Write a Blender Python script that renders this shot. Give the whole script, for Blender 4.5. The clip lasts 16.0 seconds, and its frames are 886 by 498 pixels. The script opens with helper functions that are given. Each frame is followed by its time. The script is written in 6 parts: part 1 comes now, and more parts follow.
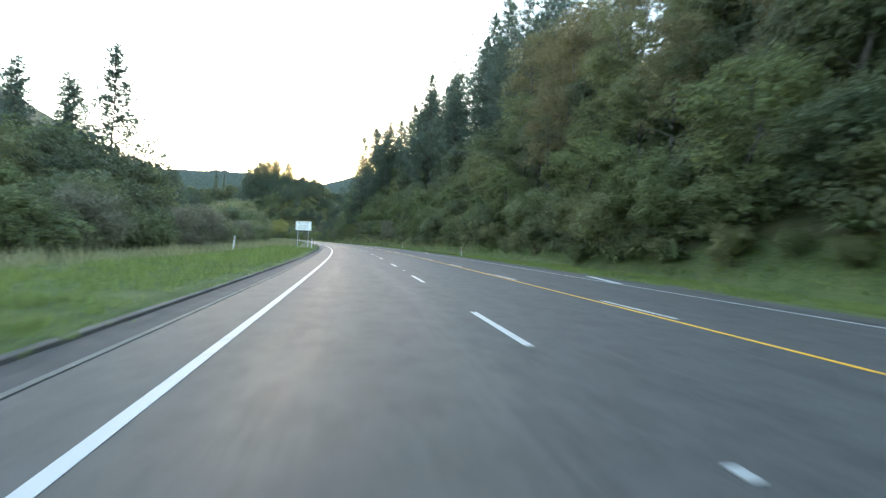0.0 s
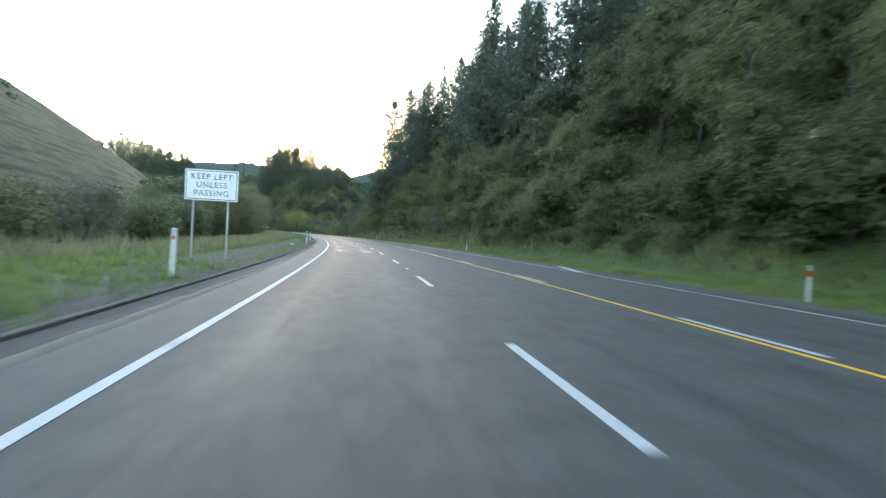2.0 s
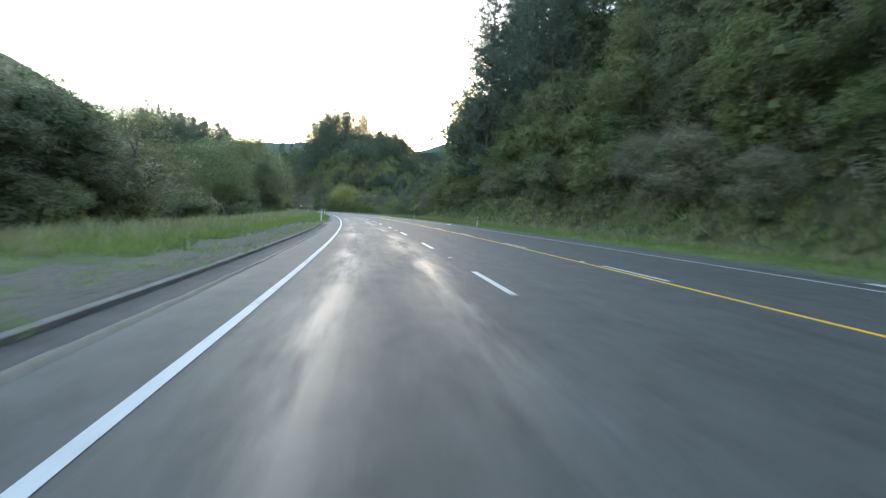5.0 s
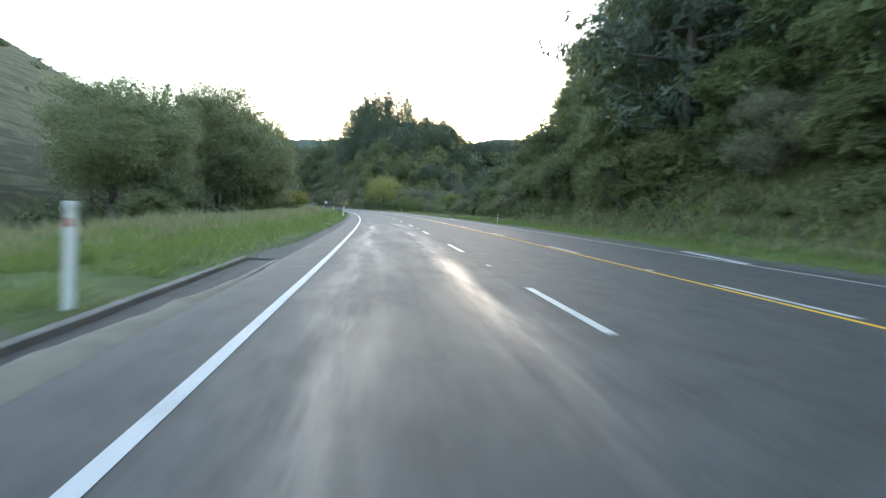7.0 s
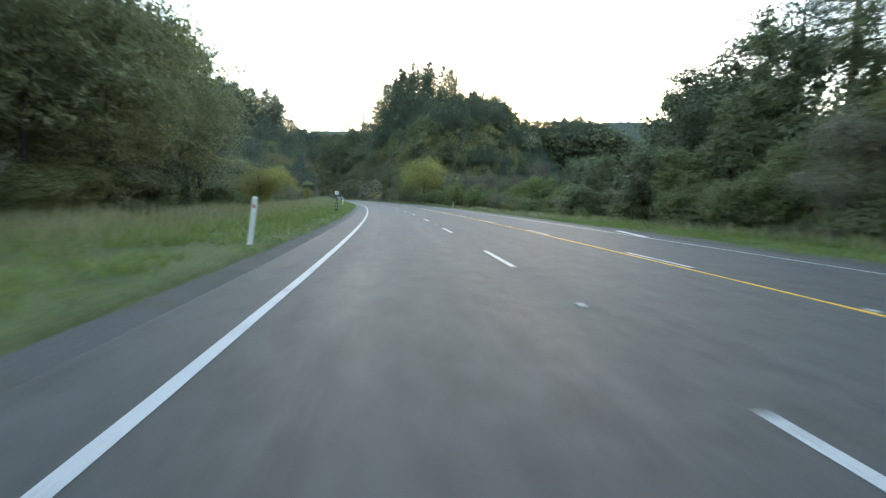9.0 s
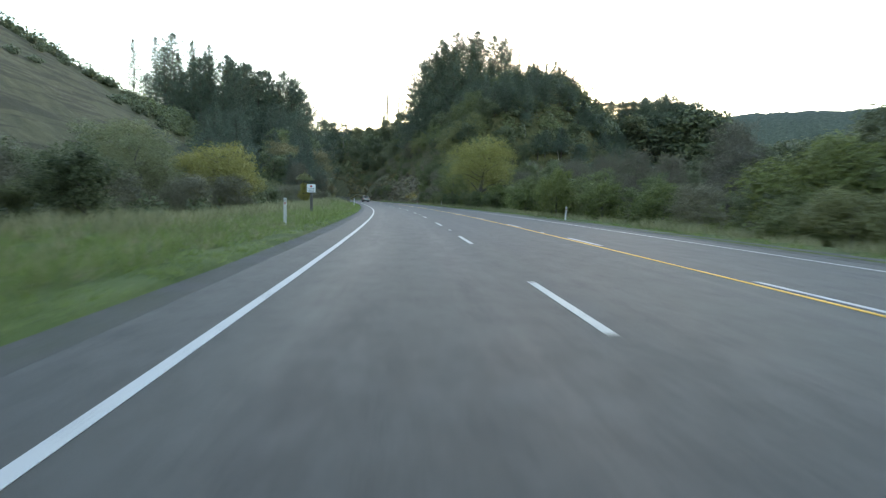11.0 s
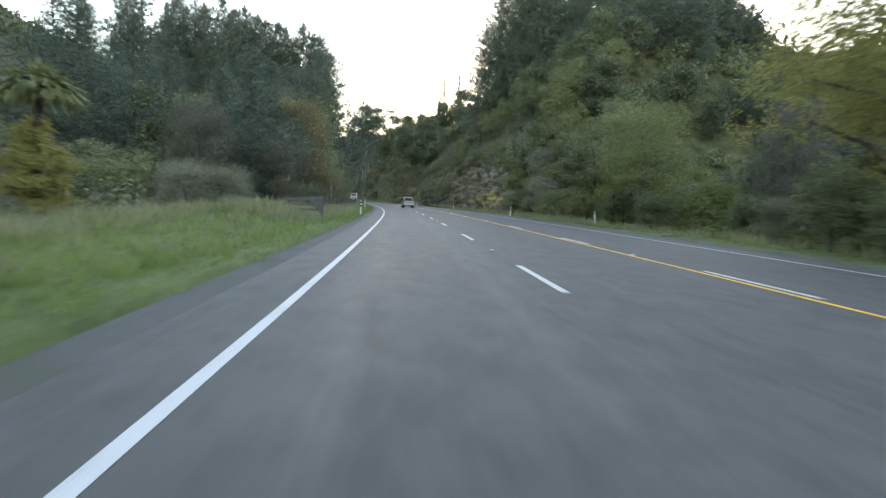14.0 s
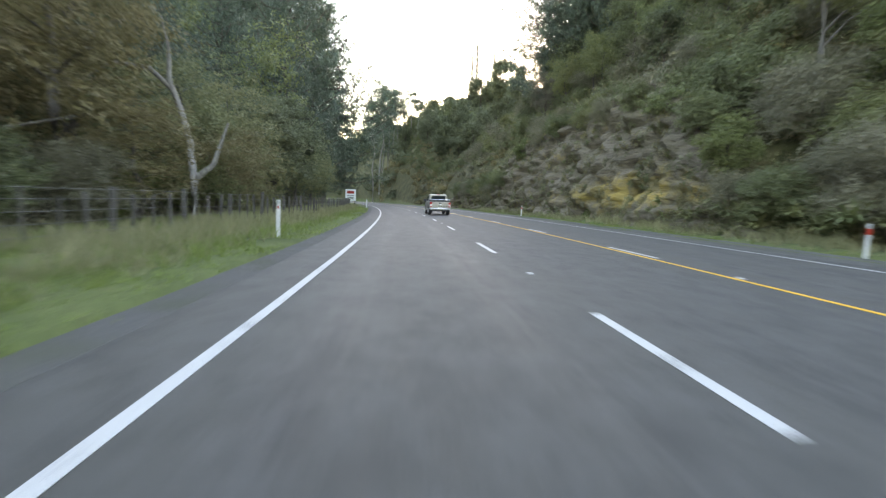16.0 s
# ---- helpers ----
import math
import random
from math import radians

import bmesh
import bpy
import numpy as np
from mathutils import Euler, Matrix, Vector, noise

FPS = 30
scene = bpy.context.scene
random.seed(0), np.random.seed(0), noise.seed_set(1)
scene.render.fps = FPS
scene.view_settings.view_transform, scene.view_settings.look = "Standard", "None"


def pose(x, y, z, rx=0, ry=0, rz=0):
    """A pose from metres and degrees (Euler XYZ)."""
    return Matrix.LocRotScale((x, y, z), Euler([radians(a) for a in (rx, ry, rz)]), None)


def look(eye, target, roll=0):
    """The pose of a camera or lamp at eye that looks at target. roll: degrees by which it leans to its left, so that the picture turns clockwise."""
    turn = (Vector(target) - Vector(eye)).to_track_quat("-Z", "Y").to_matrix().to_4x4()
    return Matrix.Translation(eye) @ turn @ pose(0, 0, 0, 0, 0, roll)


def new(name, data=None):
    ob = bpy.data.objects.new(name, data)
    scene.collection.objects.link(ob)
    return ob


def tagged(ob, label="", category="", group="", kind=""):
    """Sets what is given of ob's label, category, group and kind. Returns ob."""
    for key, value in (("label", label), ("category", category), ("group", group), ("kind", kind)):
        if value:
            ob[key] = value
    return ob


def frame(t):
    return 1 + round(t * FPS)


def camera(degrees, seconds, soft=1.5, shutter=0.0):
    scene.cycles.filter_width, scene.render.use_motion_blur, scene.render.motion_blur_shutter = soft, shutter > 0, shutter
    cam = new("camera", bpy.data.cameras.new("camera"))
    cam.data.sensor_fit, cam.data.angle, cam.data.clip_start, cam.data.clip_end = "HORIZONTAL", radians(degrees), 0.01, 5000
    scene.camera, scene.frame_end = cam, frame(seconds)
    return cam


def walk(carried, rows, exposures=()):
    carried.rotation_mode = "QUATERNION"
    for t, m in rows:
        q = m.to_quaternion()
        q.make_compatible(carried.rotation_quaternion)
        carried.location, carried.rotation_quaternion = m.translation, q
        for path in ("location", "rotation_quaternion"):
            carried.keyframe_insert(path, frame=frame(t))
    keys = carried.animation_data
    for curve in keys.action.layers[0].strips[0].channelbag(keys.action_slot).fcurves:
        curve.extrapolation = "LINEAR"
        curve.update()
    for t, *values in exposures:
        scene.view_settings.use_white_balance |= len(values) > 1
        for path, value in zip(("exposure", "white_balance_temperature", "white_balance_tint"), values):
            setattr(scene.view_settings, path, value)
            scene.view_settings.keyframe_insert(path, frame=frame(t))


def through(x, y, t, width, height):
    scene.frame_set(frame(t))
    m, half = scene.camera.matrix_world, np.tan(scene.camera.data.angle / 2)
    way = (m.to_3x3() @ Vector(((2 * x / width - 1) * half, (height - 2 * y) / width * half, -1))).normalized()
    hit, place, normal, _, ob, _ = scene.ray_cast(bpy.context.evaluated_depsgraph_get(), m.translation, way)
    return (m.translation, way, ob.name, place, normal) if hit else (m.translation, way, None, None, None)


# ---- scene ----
cam = camera(79.0, 16.0, soft=1.25, shutter=0.3)
EYE = 1.184
# seconds, x, y, yaw to the left, pitch, roll (degrees)
ROWS = [
    (0.0, -0.18, 0.05, -0.32, -0.47, 2.77),
    (0.5, -1.68, 10.75, 0.35, -0.54, 2.64),
    (1.0, -3.24, 21.40, 0.83, -0.67, 3.01),
    (1.5, -5.00, 32.21, 1.51, -0.62, 3.09),
    (2.0, -6.96, 42.84, 2.50, -1.16, 3.10),
    (2.5, -9.13, 53.67, 3.67, -1.70, 2.85),
    (3.0, -11.52, 64.31, 5.10, -2.07, 2.67),
    (3.5, -14.03, 75.10, 6.01, -3.06, 2.60),
    (4.0, -16.66, 85.58, 6.99, -3.69, 2.39),
    (4.5, -19.27, 95.74, 7.74, -3.83, 2.37),
    (5.0, -22.08, 105.91, 8.54, -3.77, 2.36),
    (5.5, -25.09, 116.10, 9.47, -3.64, 2.37),
    (6.0, -28.32, 126.28, 10.59, -3.63, 2.37),
    (6.5, -31.64, 136.50, 11.86, -3.81, 2.37),
    (7.0, -35.06, 146.45, 12.96, -4.19, 2.42),
    (7.5, -38.67, 156.66, 14.04, -5.06, 2.17),
    (8.0, -42.56, 167.29, 14.96, -4.99, 2.05),
    (8.5, -46.55, 178.09, 16.05, -5.11, 2.04),
    (9.0, -50.65, 188.95, 17.01, -5.17, 2.10),
    (9.5, -54.73, 199.36, 17.97, -5.11, 2.01),
    (10.0, -59.00, 209.73, 18.96, -5.12, 1.91),
    (10.5, -63.52, 220.02, 20.01, -5.17, 1.80),
    (11.0, -68.24, 230.27, 21.12, -5.20, 1.71),
    (11.5, -73.16, 240.47, 22.28, -5.19, 1.61),
    (12.0, -78.19, 250.54, 23.40, -5.10, 1.78),
    (12.5, -83.32, 260.49, 24.40, -5.09, 1.73),
    (13.0, -88.59, 270.22, 25.36, -5.00, 2.05),
    (13.5, -94.01, 280.03, 26.17, -5.00, 2.03),
    (14.0, -99.55, 289.76, 26.74, -4.96, 2.33),
    (14.5, -105.22, 299.48, 27.39, -4.92, 2.27),
    (15.0, -110.89, 308.95, 28.01, -4.77, 2.11),
    (15.5, -116.66, 318.37, 28.72, -4.82, 1.94),
    (16.0, -122.69, 327.84, 29.36, -5.05, 1.85),
]


def aim(x, y, yaw, pitch, roll):
    a, b = radians(yaw), radians(pitch)
    way = Vector((-math.sin(a) * math.cos(b), math.cos(a) * math.cos(b), math.sin(b)))
    eye = Vector((x, y, EYE))
    return look(eye, eye + way * 10, roll)


walk(cam, [(t, aim(x, y, yaw, pitch, roll)) for t, x, y, yaw, pitch, roll in ROWS], [(0.0, 4.1, 6900, 15), (4.0, 3.95, 6800, 16), (7.0, 4.1, 7000, 17), (9.0, 3.85, 7150, 17), (11.5, 3.62, 7250, 18), (12.5, 3.74, 7500, 20), (14.5, 4.15, 8000, 26), (16.0, 4.5, 8400, 29)])

# ---- daylight: a low sun behind the ridge ahead, bright hazy sky
SUN_LEFT, SUN_UP = 11.5, 4.6
world = bpy.data.worlds.new("sky")
scene.world = world
world.use_nodes = True
wn = world.node_tree
sky = wn.nodes.new("ShaderNodeTexSky")
sky.sky_type = "NISHITA"
sky.sun_disc = False
sky.sun_elevation = radians(SUN_UP)
sky.sun_rotation = radians(-SUN_LEFT)
sky.air_density, sky.dust_density, sky.ozone_density = 1.0, 0.4, 1.5
wn.links.new(sky.outputs[0], wn.nodes["Background"].inputs[0])
wn.nodes["Background"].inputs[1].default_value = 0.13
sun_data = bpy.data.lights.new("sun", "SUN")
sun_data.energy, sun_data.angle, sun_data.color = 2.0, radians(0.6), (1.0, 0.88, 0.72)
sun = new("sun", sun_data)
sun_way = Vector((-math.sin(radians(SUN_LEFT)) * math.cos(radians(SUN_UP)), math.cos(radians(SUN_LEFT)) * math.cos(radians(SUN_UP)), math.sin(radians(SUN_UP))))
sun.matrix_world = look(sun_way * 300, (0, 0, 0))


# ---- materials
class Nodes:
    """A small builder for node materials."""

    def __init__(self, name):
        self.mat = bpy.data.materials.new(name)
        self.mat.use_nodes = True
        self.tree = self.mat.node_tree
        self.bsdf = self.tree.nodes["Principled BSDF"]
        self.out = self.tree.nodes["Material Output"]

    def add(self, kind, **inputs):
        node = self.tree.nodes.new(kind)
        for key, value in inputs.items():
            socket = node.inputs[key.replace("_", " ")]
            if isinstance(value, bpy.types.NodeSocket):
                self.tree.links.new(value, socket)
            else:
                socket.default_value = value
        return node

    def link(self, a, b):
        self.tree.links.new(a, b)

    def coords(self, kind="Object"):
        return self.tree.nodes.new("ShaderNodeTexCoord").outputs[kind]

    def mapped(self, source, scale):
        m = self.add("ShaderNodeMapping", Vector=source)
        m.inputs["Scale"].default_value = scale
        return m.outputs[0]

    def noise(self, vector, scale, detail=4.0, rough=0.55):
        return self.add("ShaderNodeTexNoise", Vector=vector, Scale=scale, Detail=detail, Roughness=rough).outputs[0]

    def ramp(self, fac, *stops):
        node = self.add("ShaderNodeValToRGB", Fac=fac)
        while len(node.color_ramp.elements) < len(stops):
            node.color_ramp.elements.new(0.5)
        for e, (at, c) in zip(node.color_ramp.elements, stops):
            e.position, e.color = at, (*c, 1) if len(c) == 3 else c
        return node.outputs[0]

    def mix(self, fac, a, b, how="MIX"):
        node = self.tree.nodes.new("ShaderNodeMix")
        node.data_type, node.blend_type = "RGBA", how
        for socket, value in ((node.inputs[0], fac), (node.inputs[6], a), (node.inputs[7], b)):
            if isinstance(value, bpy.types.NodeSocket):
                self.link(value, socket)
            else:
                socket.default_value = (*value, 1) if isinstance(value, tuple) else value
        return node.outputs[2]

    def math(self, how, a, b=0.0, c=0.0):
        node = self.tree.nodes.new("ShaderNodeMath")
        node.operation = how
        for socket, value in zip(node.inputs, (a, b, c)):
            if isinstance(value, bpy.types.NodeSocket):
                self.link(value, socket)
            else:
                socket.default_value = value
        return node.outputs[0]

    def bump(self, height, strength, distance=0.02):
        node = self.add("ShaderNodeBump", Height=height, Strength=strength, Distance=distance)
        self.link(node.outputs[0], self.bsdf.inputs["Normal"])

    def set(self, color=None, rough=None, metal=0.0, spec=None):
        for key, value in (("Base Color", color), ("Roughness", rough), ("Metallic", metal), ("Specular IOR Level", spec)):
            if value is None:
                continue
            if isinstance(value, bpy.types.NodeSocket):
                self.link(value, self.bsdf.inputs[key])
            else:
                self.bsdf.inputs[key].default_value = (*value, 1) if isinstance(value, tuple) else value
        return self.mat


def leaf_material(name, dark, light, tint=None, through=0.42):
    """Leaves: two greens by leaf, a shift by tree, patches by place, and light through the blade."""
    n = Nodes(name)
    island = n.tree.nodes.new("ShaderNodeNewGeometry").outputs["Random Per Island"]
    tree = n.tree.nodes.new("ShaderNodeObjectInfo").outputs["Random"]
    patch = n.noise(n.coords(), 0.55, 3.0)
    f = n.math("ADD", n.math("MULTIPLY", island, 0.5), n.math("MULTIPLY", patch, 0.5))
    c = n.ramp(f, (0.2, dark), (0.75, light))
    c = n.mix(n.math("MULTIPLY", tree, 0.6), c, tint or (light[0] * 1.3, light[1] * 0.95, light[2] * 0.9))
    n.set(c, 0.52, spec=0.3)
    t = n.add("ShaderNodeBsdfTranslucent", Color=c)
    m = n.tree.nodes.new("ShaderNodeMixShader")
    m.inputs[0].default_value = through
    n.link(n.bsdf.outputs[0], m.inputs[1])
    n.link(t.outputs[0], m.inputs[2])
    n.link(m.outputs[0], n.out.inputs[0])
    return n.mat


def bark_material(name, dark, light):
    n = Nodes(name)
    v = n.mapped(n.coords(), (6, 6, 1.2))
    c = n.ramp(n.noise(v, 2.5, 5.0), (0.3, dark), (0.7, light))
    n.bump(n.noise(v, 6.0), 0.6, 0.03)
    return n.set(c, 0.9)


def plain_material(name, color, rough=0.6, metal=0.0, grime=0.25, scale=5.0):
    """Paint, plastic or metal with faint grime and relief."""
    n = Nodes(name)
    f = n.noise(n.coords(), scale, 5.0)
    c = n.mix(n.ramp(f, (0.4, (0, 0, 0)), (0.75, (grime, grime, grime))), color, tuple(v * 0.45 for v in color))
    r = n.math("ADD", n.math("MULTIPLY", f, 0.25), rough - 0.12)
    n.bump(n.noise(n.coords(), scale * 12), 0.08, 0.004)
    return n.set(c, r, metal)


def asphalt_material():
    """Chip seal: aggregate, tyre polish along the lanes, flushed glossy binder patches with sky sheen painted in. UV is
    metres across and along.
    """
    n = Nodes("chip_seal")
    uv = n.coords("UV")
    sep = n.add("ShaderNodeSeparateXYZ", Vector=uv)
    across = sep.outputs[0]
    grain = n.noise(uv, 55.0, 3.0, 0.7)
    blot = n.noise(n.mapped(uv, (0.5, 0.06, 1)), 1.6, 5.0)
    streak = n.noise(n.mapped(uv, (2.2, 0.05, 1)), 1.5, 6.0, 0.65)
    # tyre paths: two per lane of about 3.6 m
    lane = n.math("ABSOLUTE", n.math("SUBTRACT", n.math("PINGPONG", n.math("ADD", across, 3.65), 1.85), 0.95))
    path = n.math("SUBTRACT", 1.0, n.math("SMOOTH_MIN", n.math("MULTIPLY", lane, 1.8), 1.0, 0.4))
    base = n.ramp(grain, (0.25, (0.0181, 0.0192, 0.0177)), (0.50, (0.0350, 0.0360, 0.0315)), (0.80, (0.0860, 0.0845, 0.0720)))
    speck = n.noise(uv, 9.0, 4.0, 0.7)
    base = n.mix(n.math("MULTIPLY", n.ramp(speck, (0.40, (0, 0, 0)), (0.70, (1, 1, 1))), 0.55), base, (0.0692, 0.0685, 0.0571))
    pale = n.mix(n.ramp(blot, (0.40, (0, 0, 0)), (0.60, (0.95, 0.95, 0.95))), base, (0.0531, 0.0522, 0.0439))
    worn = n.mix(n.math("MULTIPLY", n.math("MULTIPLY", path, n.ramp(streak, (0.35, (0, 0, 0)), (0.62, (1, 1, 1)))), 0.9), pale, (0.0217, 0.0226, 0.0202))
    mottle = n.noise(n.mapped(uv, (1.0, 0.55, 1)), 2.4, 5.0, 0.7)
    worn = n.mix(n.ramp(mottle, (0.46, (0, 0, 0)), (0.62, (0.55, 0.55, 0.55))), worn, (0.0691, 0.0688, 0.0625))
    worn = n.mix(n.ramp(mottle, (0.32, (0.5, 0.5, 0.5)), (0.46, (0, 0, 0))), worn, (0.0195, 0.0206, 0.0190))
    # flushed patches in the slow lane, smoother and with a painted pale sheen
    along = sep.outputs[1]
    flush_noise = n.ramp(n.noise(n.mapped(uv, (1.2, 0.14, 1)), 1.2, 7.0, 0.66), (0.42, (0, 0, 0)), (0.60, (1, 1, 1)))
    slow = n.math("MULTIPLY", n.math("LESS_THAN", across, -0.2), n.math("GREATER_THAN", across, -3.4))
    stretch = n.math("MULTIPLY", n.math("GREATER_THAN", along, 78.0), n.math("LESS_THAN", along, 190.0))
    flush_sheen = n.math("MULTIPLY", n.math("MULTIPLY", flush_noise, slow), n.math("MULTIPLY", n.math("ADD", n.math("MULTIPLY", stretch, 0.8), 0.2), n.math("ADD", 0.3, n.math("MULTIPLY", path, 0.7))))
    # lighter colour here paints the sky's reflection on the smooth binder
    color = n.mix(n.math("MULTIPLY", flush_sheen, 0.45), worn, (0.0709, 0.0722, 0.0633))
    rough = n.math("SUBTRACT", n.math("ADD", 0.66, n.math("MULTIPLY", grain, 0.18)), n.math("ADD", n.math("MULTIPLY", path, 0.05), n.math("MULTIPLY", flush_sheen, 0.25)))
    dust = n.math("MULTIPLY", n.math("MULTIPLY", n.ramp(n.math("MULTIPLY", n.math("SUBTRACT", -3.95, across), 1.5), (0.0, (0, 0, 0)), (0.9, (1, 1, 1))), n.math("GREATER_THAN", along, 40.0)), n.math("LESS_THAN", along, 215.0))
    dust = n.math("MULTIPLY", dust, n.ramp(n.noise(n.mapped(uv, (1.6, 0.12, 1)), 1.5, 6.0, 0.6), (0.42, (0, 0, 0)), (0.62, (1, 1, 1))))
    color = n.mix(n.math("MULTIPLY", dust, 0.35), color, (0.130, 0.116, 0.090))
    n.bump(grain, 0.7, 0.006)
    return n.set(color, rough, spec=0.45)


def ground_material():
    """Verge grass, hill pasture with sheep tracks, and leaf litter under the bush. UV is metres across and along."""
    n = Nodes("rough_pasture")
    p = n.coords()
    uv = n.add("ShaderNodeSeparateXYZ", Vector=n.coords("UV"))
    across, along = uv.outputs[0], uv.outputs[1]
    big, mid, fine = n.noise(p, 0.035, 4.0), n.noise(p, 0.6, 5.0), n.noise(p, 9.0, 4.0)
    grass = n.ramp(mid, (0.3, (0.056, 0.088, 0.024)), (0.6, (0.100, 0.134, 0.042)), (0.8, (0.145, 0.146, 0.066)))
    dry = n.ramp(mid, (0.3, (0.085, 0.083, 0.042)), (0.7, (0.155, 0.145, 0.075)))
    hill = n.math("LESS_THAN", across, -26.0)
    c = n.mix(n.math("MULTIPLY", n.ramp(big, (0.40, (0, 0, 0)), (0.60, (1, 1, 1))), n.math("ADD", 0.35, n.math("MULTIPLY", hill, 0.3))), grass, dry)
    bare = n.ramp(n.math("ADD", n.math("MULTIPLY", mid, 0.6), n.math("MULTIPLY", big, 0.4)), (0.35, (0.062, 0.058, 0.034)), (0.55, (0.098, 0.090, 0.050)), (0.72, (0.140, 0.125, 0.072)))
    c = n.mix(n.math("MULTIPLY", hill, 0.88), c, bare)
    edge_noise = n.math("SUBTRACT", n.noise(p, 0.8, 4.0), 0.5)
    stony = n.math("MULTIPLY", n.math("LESS_THAN", n.math("ABSOLUTE", n.math("ADD", across, n.math("ADD", 6.0, n.math("MULTIPLY", edge_noise, 1.6)))), 1.3), n.ramp(n.noise(p, 0.45, 5.0, 0.65), (0.34, (0, 0, 0)), (0.48, (1, 1, 1))))
    c = n.mix(n.math("MULTIPLY", stony, n.math("MULTIPLY", n.math("GREATER_THAN", along, 48.0), n.math("LESS_THAN", along, 156.0))), c, n.ramp(fine, (0.3, (0.07, 0.065, 0.052)), (0.7, (0.17, 0.155, 0.125))))
    tracks = n.noise(n.mapped(p, (0.05, 0.05, 1.1)), 1.3, 3.0)
    c = n.mix(n.math("MULTIPLY", n.ramp(tracks, (0.50, (0, 0, 0)), (0.56, (1, 1, 1))), n.math("MULTIPLY", hill, 0.75)), c, (0.045, 0.039, 0.024))
    litter = n.ramp(n.math("ADD", mid, n.math("MULTIPLY", fine, 0.4)), (0.45, (0.022, 0.022, 0.012)), (0.65, (0.055, 0.058, 0.022)), (0.9, (0.11, 0.10, 0.045)))
    edge = n.math("MULTIPLY", n.math("SUBTRACT", mid, 0.5), 3.0)
    right = n.math("GREATER_THAN", n.math("ADD", across, edge), 13.8)
    floor = n.math("MULTIPLY", n.math("LESS_THAN", n.math("ADD", across, edge), -12.5), n.math("GREATER_THAN", n.math("ADD", across, edge), -30.0))
    wood = n.math("MULTIPLY", n.math("LESS_THAN", across, -12.0), n.math("GREATER_THAN", along, 395.0))
    c = n.mix(n.math("MINIMUM", n.math("ADD", right, n.math("ADD", floor, wood)), 1.0), c, litter)
    c = n.mix(n.math("MULTIPLY", n.ramp(fine, (0.5, (0, 0, 0)), (0.8, (1, 1, 1))), 0.5), c, (0.03, 0.035, 0.015))
    n.bump(n.math("ADD", fine, n.math("MULTIPLY", mid, 2.0)), 0.9, 0.12)
    return n.set(c, 0.95, spec=0.2)


def gravel_material():
    n = Nodes("gravel")
    p = n.coords()
    f = n.noise(p, 28.0, 4.0, 0.7)
    c = n.ramp(f, (0.3, (0.032, 0.033, 0.031)), (0.7, (0.098, 0.097, 0.088)))
    c = n.mix(n.ramp(n.noise(p, 0.8), (0.45, (0, 0, 0)), (0.65, (0.7, 0.7, 0.7))), c, (0.045, 0.052, 0.028))
    n.bump(f, 0.9, 0.02)
    return n.set(c, 0.92)


def far_wood_material():
    """Forest canopy seen from a mile off, with distance haze painted in as a bluish cast."""
    n = Nodes("far_forest")
    p = n.coords()
    c = n.ramp(n.noise(n.mapped(p, (1, 1, 0.6)), 0.16, 6.0, 0.7), (0.3, (0.026, 0.040, 0.034)), (0.55, (0.052, 0.072, 0.058)), (0.75, (0.090, 0.108, 0.082)))
    n.bump(n.noise(p, 0.22, 5.0), 1.0, 4.0)
    return n.set(c, 0.95, spec=0.15)


def rock_material():
    n = Nodes("lichened_rock")
    p = n.coords()
    strata = n.noise(n.mapped(p, (0.5, 0.5, 2.2)), 1.1, 7.0, 0.65)
    c = n.ramp(strata, (0.30, (0.05, 0.038, 0.024)), (0.46, (0.165, 0.138, 0.096)), (0.60, (0.105, 0.086, 0.058)), (0.78, (0.34, 0.315, 0.265)))
    plan = n.add("ShaderNodeSeparateXYZ", Vector=n.coords("UV"))
    belt = n.math("ADD", n.math("ABSOLUTE", n.math("MULTIPLY", n.math("SUBTRACT", plan.outputs[0], 391.0), 0.055)), n.math("ABSOLUTE", n.math("MULTIPLY", n.math("SUBTRACT", plan.outputs[1], 2.4), 0.5)))
    thick = n.math("SUBTRACT", n.math("ADD", n.noise(p, 0.7, 6.0, 0.7), 0.34), n.math("MULTIPLY", n.math("MINIMUM", belt, 1.2), 0.32))
    lichen = n.ramp(thick, (0.55, (0, 0, 0)), (0.80, (1, 1, 1)))
    c = n.mix(n.math("MULTIPLY", lichen, n.math("MULTIPLY", strata, 1.5)), c, (0.38, 0.27, 0.055))
    moss = n.ramp(n.noise(p, 0.5, 5.0), (0.46, (0, 0, 0)), (0.62, (1, 1, 1)))
    c = n.mix(n.math("MULTIPLY", moss, 0.4), c, (0.085, 0.08, 0.035))
    n.bump(strata, 1.0, 0.4)
    return n.set(c, 0.93)


def paint_material(name, color):
    """Road paint, worn through to the chips here and there."""
    n = Nodes(name)
    p = n.coords()
    chips = n.noise(p, 45.0, 3.0, 0.7)
    wear = n.math("ADD", n.math("MULTIPLY", chips, 0.6), n.math("MULTIPLY", n.noise(p, 1.2, 4.0), 0.5))
    c = n.mix(n.ramp(wear, (0.60, (0, 0, 0)), (0.72, (1, 1, 1))), color, (0.09, 0.09, 0.088))
    n.bump(chips, 0.5, 0.004)
    return n.set(c, 0.65)


def timber_material():
    n = Nodes("weathered_timber")
    v = n.mapped(n.coords(), (3, 3, 0.6))
    c = n.ramp(n.noise(v, 9.0, 5.0), (0.3, (0.045, 0.041, 0.035)), (0.7, (0.13, 0.12, 0.102)))
    n.bump(n.noise(v, 20.0), 0.4, 0.01)
    return n.set(c, 0.88)


